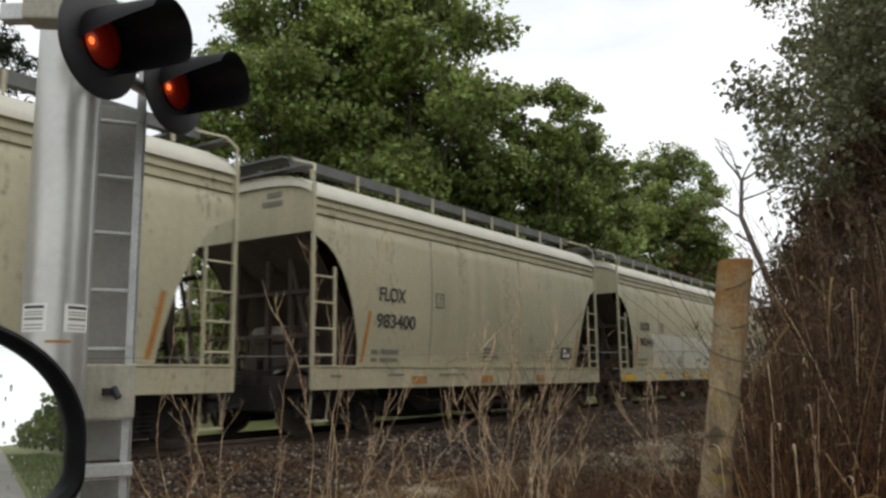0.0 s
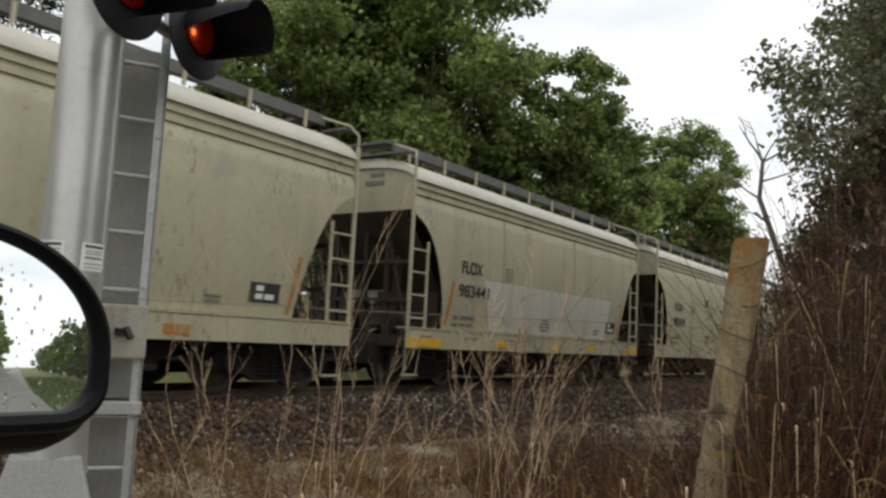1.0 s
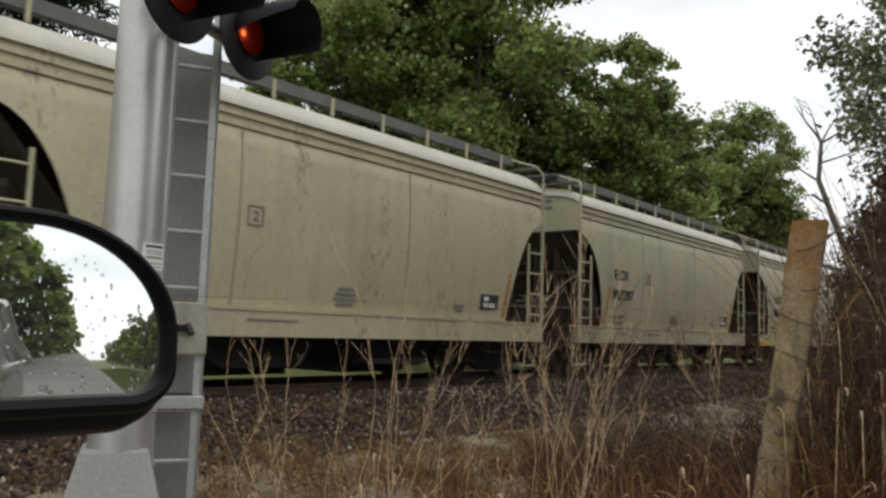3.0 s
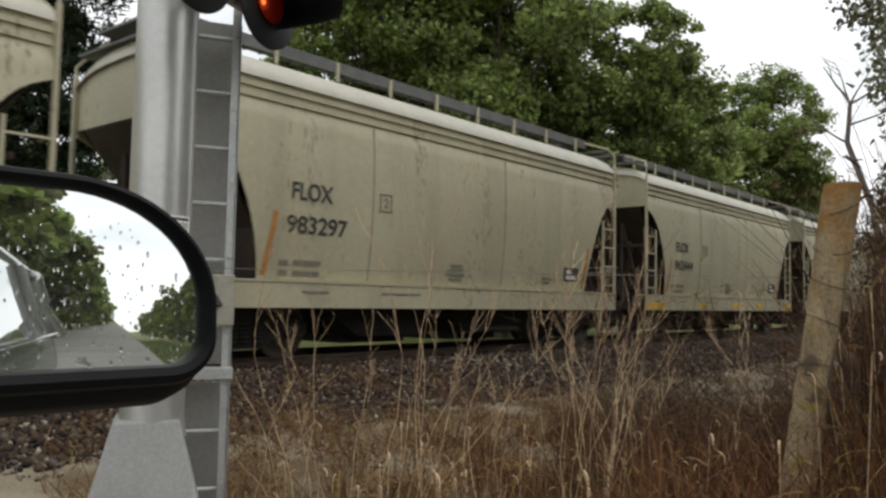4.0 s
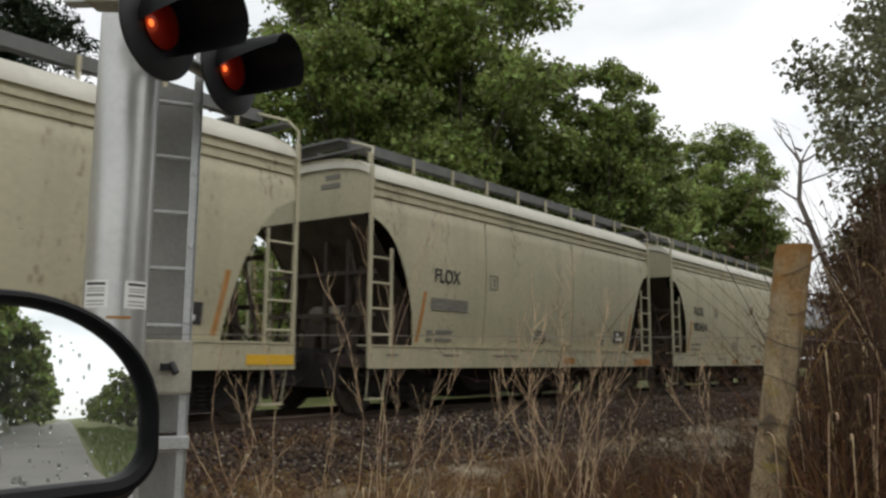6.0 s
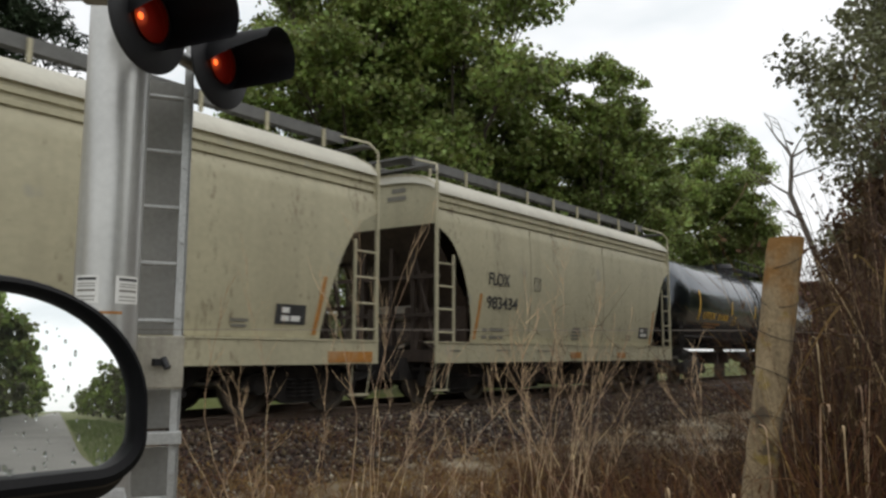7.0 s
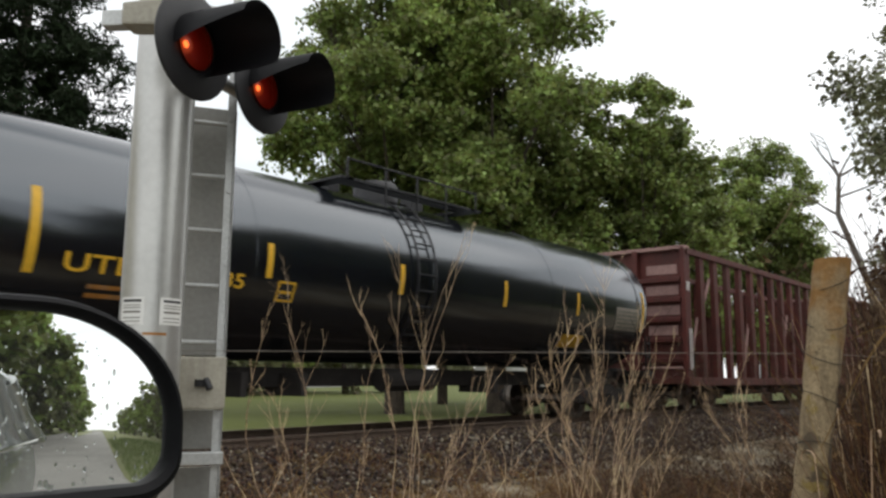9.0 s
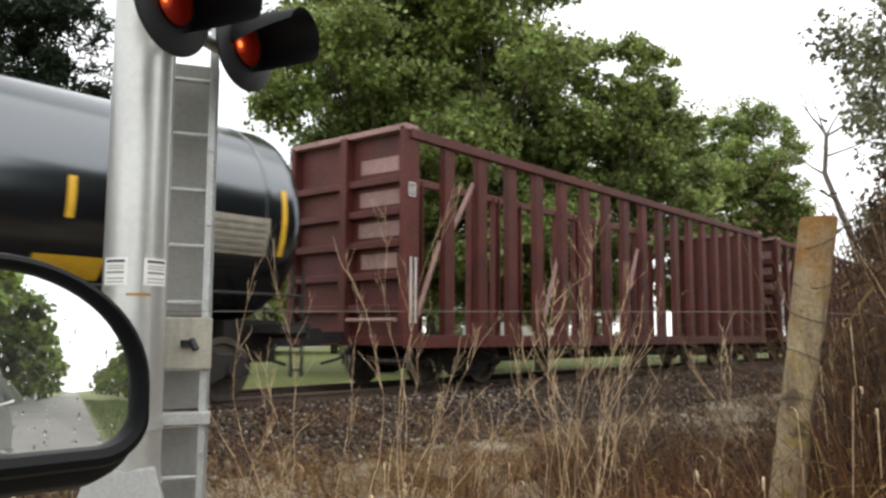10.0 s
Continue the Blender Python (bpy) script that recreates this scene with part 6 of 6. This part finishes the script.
# ---- the car with its door mirror ----
def make_car():
    root = tagged(new("car"), "silver car standing on the road with a black door mirror", "car")
    root.matrix_world = ROADM
    inv = ROADM.inverted()
    near, far_side = 0.17, -1.48

    def flank(s, x):
        bm = bmesh.new()
        prof = [(0.32, -0.05), (0.45, 0.0), (0.8, 0.03), (1.05, 0.028), (1.18, 0.012), (1.245, -0.012), (1.255, -0.04)]
        ys = [-2.75, -2.6, -2.2, -1.2, -0.5, 0.5, 1.2, 2.0, 2.2]
        ins = [0.26, 0.15, 0.09, 0.035, 0.005, 0, 0.02, 0.10, 0.2]
        rows = []
        for y, i in zip(ys, ins):
            rows.append([bm.verts.new((x + s * (o - i), y, z - (0.18 if y > 1.0 and z > 1.0 else 0))) for z, o in prof])
        for a, b in zip(rows, rows[1:]):
            for k in range(len(prof) - 1):
                bm.faces.new((a[k], a[k + 1], b[k + 1], b[k]))
        bmesh.ops.solidify(bm, geom=bm.faces[:], thickness=0.02)
        part("body_side", bm, SILVERCAR, root, "silver painted flank", smooth=True)
        bm = bmesh.new()
        lean = lambda z, y: x + s * (-0.02 - 0.30 * (z - 1.25) - 0.05 * max(0.0, -y - 0.4))
        for (ya, za), (yb, zb), w in (((1.05, 1.2), (0.45, 1.70), 0.05), ((-0.55, 1.25), (-0.62, 1.70), 0.06), ((-1.75, 1.25), (-1.65, 1.68), 0.05), ((-2.65, 1.25), (-2.15, 1.68), 0.09), ((0.45, 1.70), (-2.15, 1.69), 0.045)):
            tube(bm, (lean(za, ya), ya, za), (lean(zb, yb), yb, zb), w * 0.6, seg=10)
        part("window_frame", bm, SILVERCAR, root, "silver window pillars and roof rail", smooth=True)
        bm = bmesh.new()
        rod(bm, [(x, 0.9, 1.262), (x - s * 0.01, -0.5, 1.262), (x - s * 0.035, -1.3, 1.264), (x - s * 0.09, -2.3, 1.264), (x - s * 0.14, -2.6, 1.262)], 0.012, 8)
        part("belt_trim", bm, CHROME, root, "bright belt-line trim")
        bm = bmesh.new()
        for y0, y1 in ((-0.62, -1.68), (-1.80, -2.4)):
            vs = [bm.verts.new(q) for q in ((lean(1.26, y0) - s * 0.01, y0, 1.26), (lean(1.26, y1) - s * 0.01, y1, 1.26), (lean(1.66, y1) - s * 0.01, y1 + 0.08, 1.66), (lean(1.66, y0) - s * 0.01, y0 - 0.04, 1.66))]
            bm.faces.new(vs)
        part("side_window", bm, DARKGLASS, root, "dark tinted rear side glass")

    flank(1, near)
    flank(-1, far_side)
    mid = (near + far_side) / 2
    bm = bmesh.new()
    for z, y0, y1, dx in ((1.735, -2.1, 0.4, 0.62),):
        rows = []
        for y, dz in ((y0 - 0.1, -0.06), (y0 + 0.2, 0), (-0.8, 0.025), (y1 - 0.2, 0), (y1, -0.03)):
            rows.append([bm.verts.new((mid + (dx - 0.05 * max(0.0, -y - 0.4)) * f, y, z + dz - 0.04 * f * f)) for f in (-1.08, -0.6, 0, 0.6, 1.08)])
        for a, b in zip(rows, rows[1:]):
            for k in range(4):
                bm.faces.new((a[k], a[k + 1], b[k + 1], b[k]))
    bmesh.ops.solidify(bm, geom=bm.faces[:], thickness=0.03)
    part("roof", bm, SILVERCAR, root, smooth=True)
    bm = bmesh.new()
    box(bm, (mid, 1.65, 0.98), (1.45, 1.1, 0.08))
    box(bm, (mid, 2.2, 0.65), (1.5, 0.12, 0.6))
    box(bm, (mid, -2.72, 0.78), (0.95, 0.1, 0.85))
    box(bm, (mid, -0.3, 0.36), (1.2, 4.6, 0.08))
    part("shell", bm, SILVERCAR, root, bevel=0.03)
    for sx in (near - 0.12, far_side + 0.12):
        for y in (1.35, -1.85):
            bm = bmesh.new()
            lathe(bm, [(0.2, -0.1), (0.31, -0.1), (0.335, -0.06), (0.335, 0.06), (0.31, 0.1), (0.2, 0.1)], 28, Matrix.Translation((sx, y, 0.335 + 0.04)) @ Matrix.Rotation(radians(90), 4, "Y"))
            w = part("wheel", bm, TYRE, root, smooth=True)
            bm = bmesh.new()
            lathe(bm, [(0.02, -0.09), (0.2, -0.095), (0.2, 0.095), (0.02, 0.09)], 20, Matrix.Translation((sx, y, 0.375)) @ Matrix.Rotation(radians(90), 4, "Y"))
            part("rim", bm, GALV, w)
    # door mirror: bowl, rim, glass, foot
    mm = inv @ Matrix(((0.9992, 0.002, -0.041, 0.273), (-0.041, 0.037, -0.998, 0.532), (0.0, 0.9993, 0.037, 1.371), (0, 0, 0, 1))) @ Matrix.Rotation(radians(-0.65), 4, "Y")

    def outline(u0, u1, v0, v1, radii, n=14):
        pts = []
        for (cx, cy, rx, ry, a0) in ((u1 - radii[0][0], v1 - radii[0][1], *radii[0], 0), (u0 + radii[1][0], v1 - radii[1][1], *radii[1], 90), (u0 + radii[2][0], v0 + radii[2][1], *radii[2], 180), (u1 - radii[3][0], v0 + radii[3][1], *radii[3], 270)):
            for i in range(n + 1):
                a = radians(a0 + 90 * i / n)
                pts.append((cx + rx * math.cos(a), cy + ry * math.sin(a)))
        return pts

    def ring(e, low=0.0):
        return outline(-0.125 - e, 0.0622 + e, -0.041 - e - low, 0.0745 + e, ((0.098 + e, 0.076 + e), (0.03 + e, 0.03 + e), (0.03 + e, 0.03 + e), (0.026 + e, 0.022 + e)))

    def loft(bm, rows, cap0=False, cap1=False):
        vs = [[bm.verts.new(mm @ Vector((u, v, z))) for u, v in pts] for pts, z in rows]
        k = len(vs[0])
        for a, b in zip(vs, vs[1:]):
            for i in range(k):
                bm.faces.new((a[i], a[(i + 1) % k], b[(i + 1) % k], b[i]))
        if cap0:
            bm.faces.new(vs[0])
        if cap1:
            bm.faces.new(vs[-1])

    bm = bmesh.new()
    shrink = lambda f, e, low: [(-0.03 + (u + 0.03) * f, 0.01 + (v - 0.01) * f) for u, v in ring(e, low)]
    loft(bm, [(ring(0.0065, 0.005), -0.004), (ring(0.008, 0.016), -0.012), (ring(0.008, 0.022), -0.03), (shrink(0.93, 0.008, 0.022), -0.055), (shrink(0.75, 0.008, 0.018), -0.078), (shrink(0.4, 0.008, 0.018), -0.088)], cap1=True)
    housing = part("mirror_housing", bm, BLACKPLASTIC, root, "black plastic door mirror housing", smooth=True)
    bm = bmesh.new()
    loft(bm, [(ring(0.0085, 0.005), -0.006), (ring(0.0095, 0.005), 0.002), (ring(0.0080, 0.004), 0.0075), (ring(0.005, 0.002), 0.009), (ring(0.0015), 0.006), (ring(0.0), 0.0), (ring(0.0), -0.010)])
    part("rim", bm, BLACKPLASTIC, housing, "rounded black rim", smooth=True)
    bm = bmesh.new()
    edge = ring(0.001)
    bulge = lambda u, v: -(u * u + v * v) / 2.6
    prev = None
    for k in range(25):
        f = k / 24
        cur = [bm.verts.new(mm @ Vector((-0.03 + (u + 0.03) * f, 0.012 + (v - 0.012) * f, bulge(-0.03 + (u + 0.03) * f, 0.012 + (v - 0.012) * f)))) for u, v in edge] if k else [bm.verts.new(mm @ Vector((-0.03, 0.012, bulge(-0.03, 0.012))))]
        if k == 1:
            for i in range(len(cur)):
                bm.faces.new((prev[0], cur[i], cur[(i + 1) % len(cur)]))
        elif k > 1:
            for i in range(len(cur)):
                j = (i + 1) % len(cur)
                bm.faces.new((prev[i], cur[i], cur[j], prev[j]))
        prev = cur
    glass = part("mirror_glass", bm, MIRROR, housing, "slightly convex silvered mirror glass with rain drops", smooth=True)
    bm = bmesh.new()
    rng = random.Random(9)
    for _ in range(210):
        u, v, s = rng.uniform(-0.115, 0.05), rng.uniform(-0.04, 0.062), rng.choice((0.0004, 0.0005, 0.0006, 0.0009))
        if (u > 0.0) and (v > 0.06 - 0.9 * u):
            continue
        bmesh.ops.create_icosphere(bm, subdivisions=2, radius=s, matrix=mm @ Matrix.Translation((u, v, bulge(u, v) + 0.0002)) @ Matrix.Diagonal((1, rng.uniform(1.0, 3.4), 0.5, 1)))
    tagged(part("rain_drop", bm, WATER, housing, "small rain drops", smooth=True), kind="stuff")
    bm = bmesh.new()
    a, b = mm @ Vector((-0.12, -0.01, -0.05)), Vector((near - 0.01, 0.50, 1.27))
    tube(bm, a, b, 0.035, 0.045, 12)
    box(bm, b, (0.04, 0.16, 0.12))
    part("mirror_foot", bm, BLACKPLASTIC, housing, bevel=0.01)


make_car()


# ---- movement ----
def motions():
    times = [0.5 * i for i in range(21)]
    for car, off in cars:
        walk(car, [(t, pose(train_s(t) + off, TRACK_Y, RAIL_Z)) for t in times])
    base = [(i / 30, math.degrees((train_s(i / 30) - train_s(0)) / WHEEL_R)) for i in range(301)]
    for w in rolling:
        x, z = w.location.x, w.location.z
        walk(w, [(t, pose(x, 0, z, 0, a, 0)) for t, a in base])


motions()
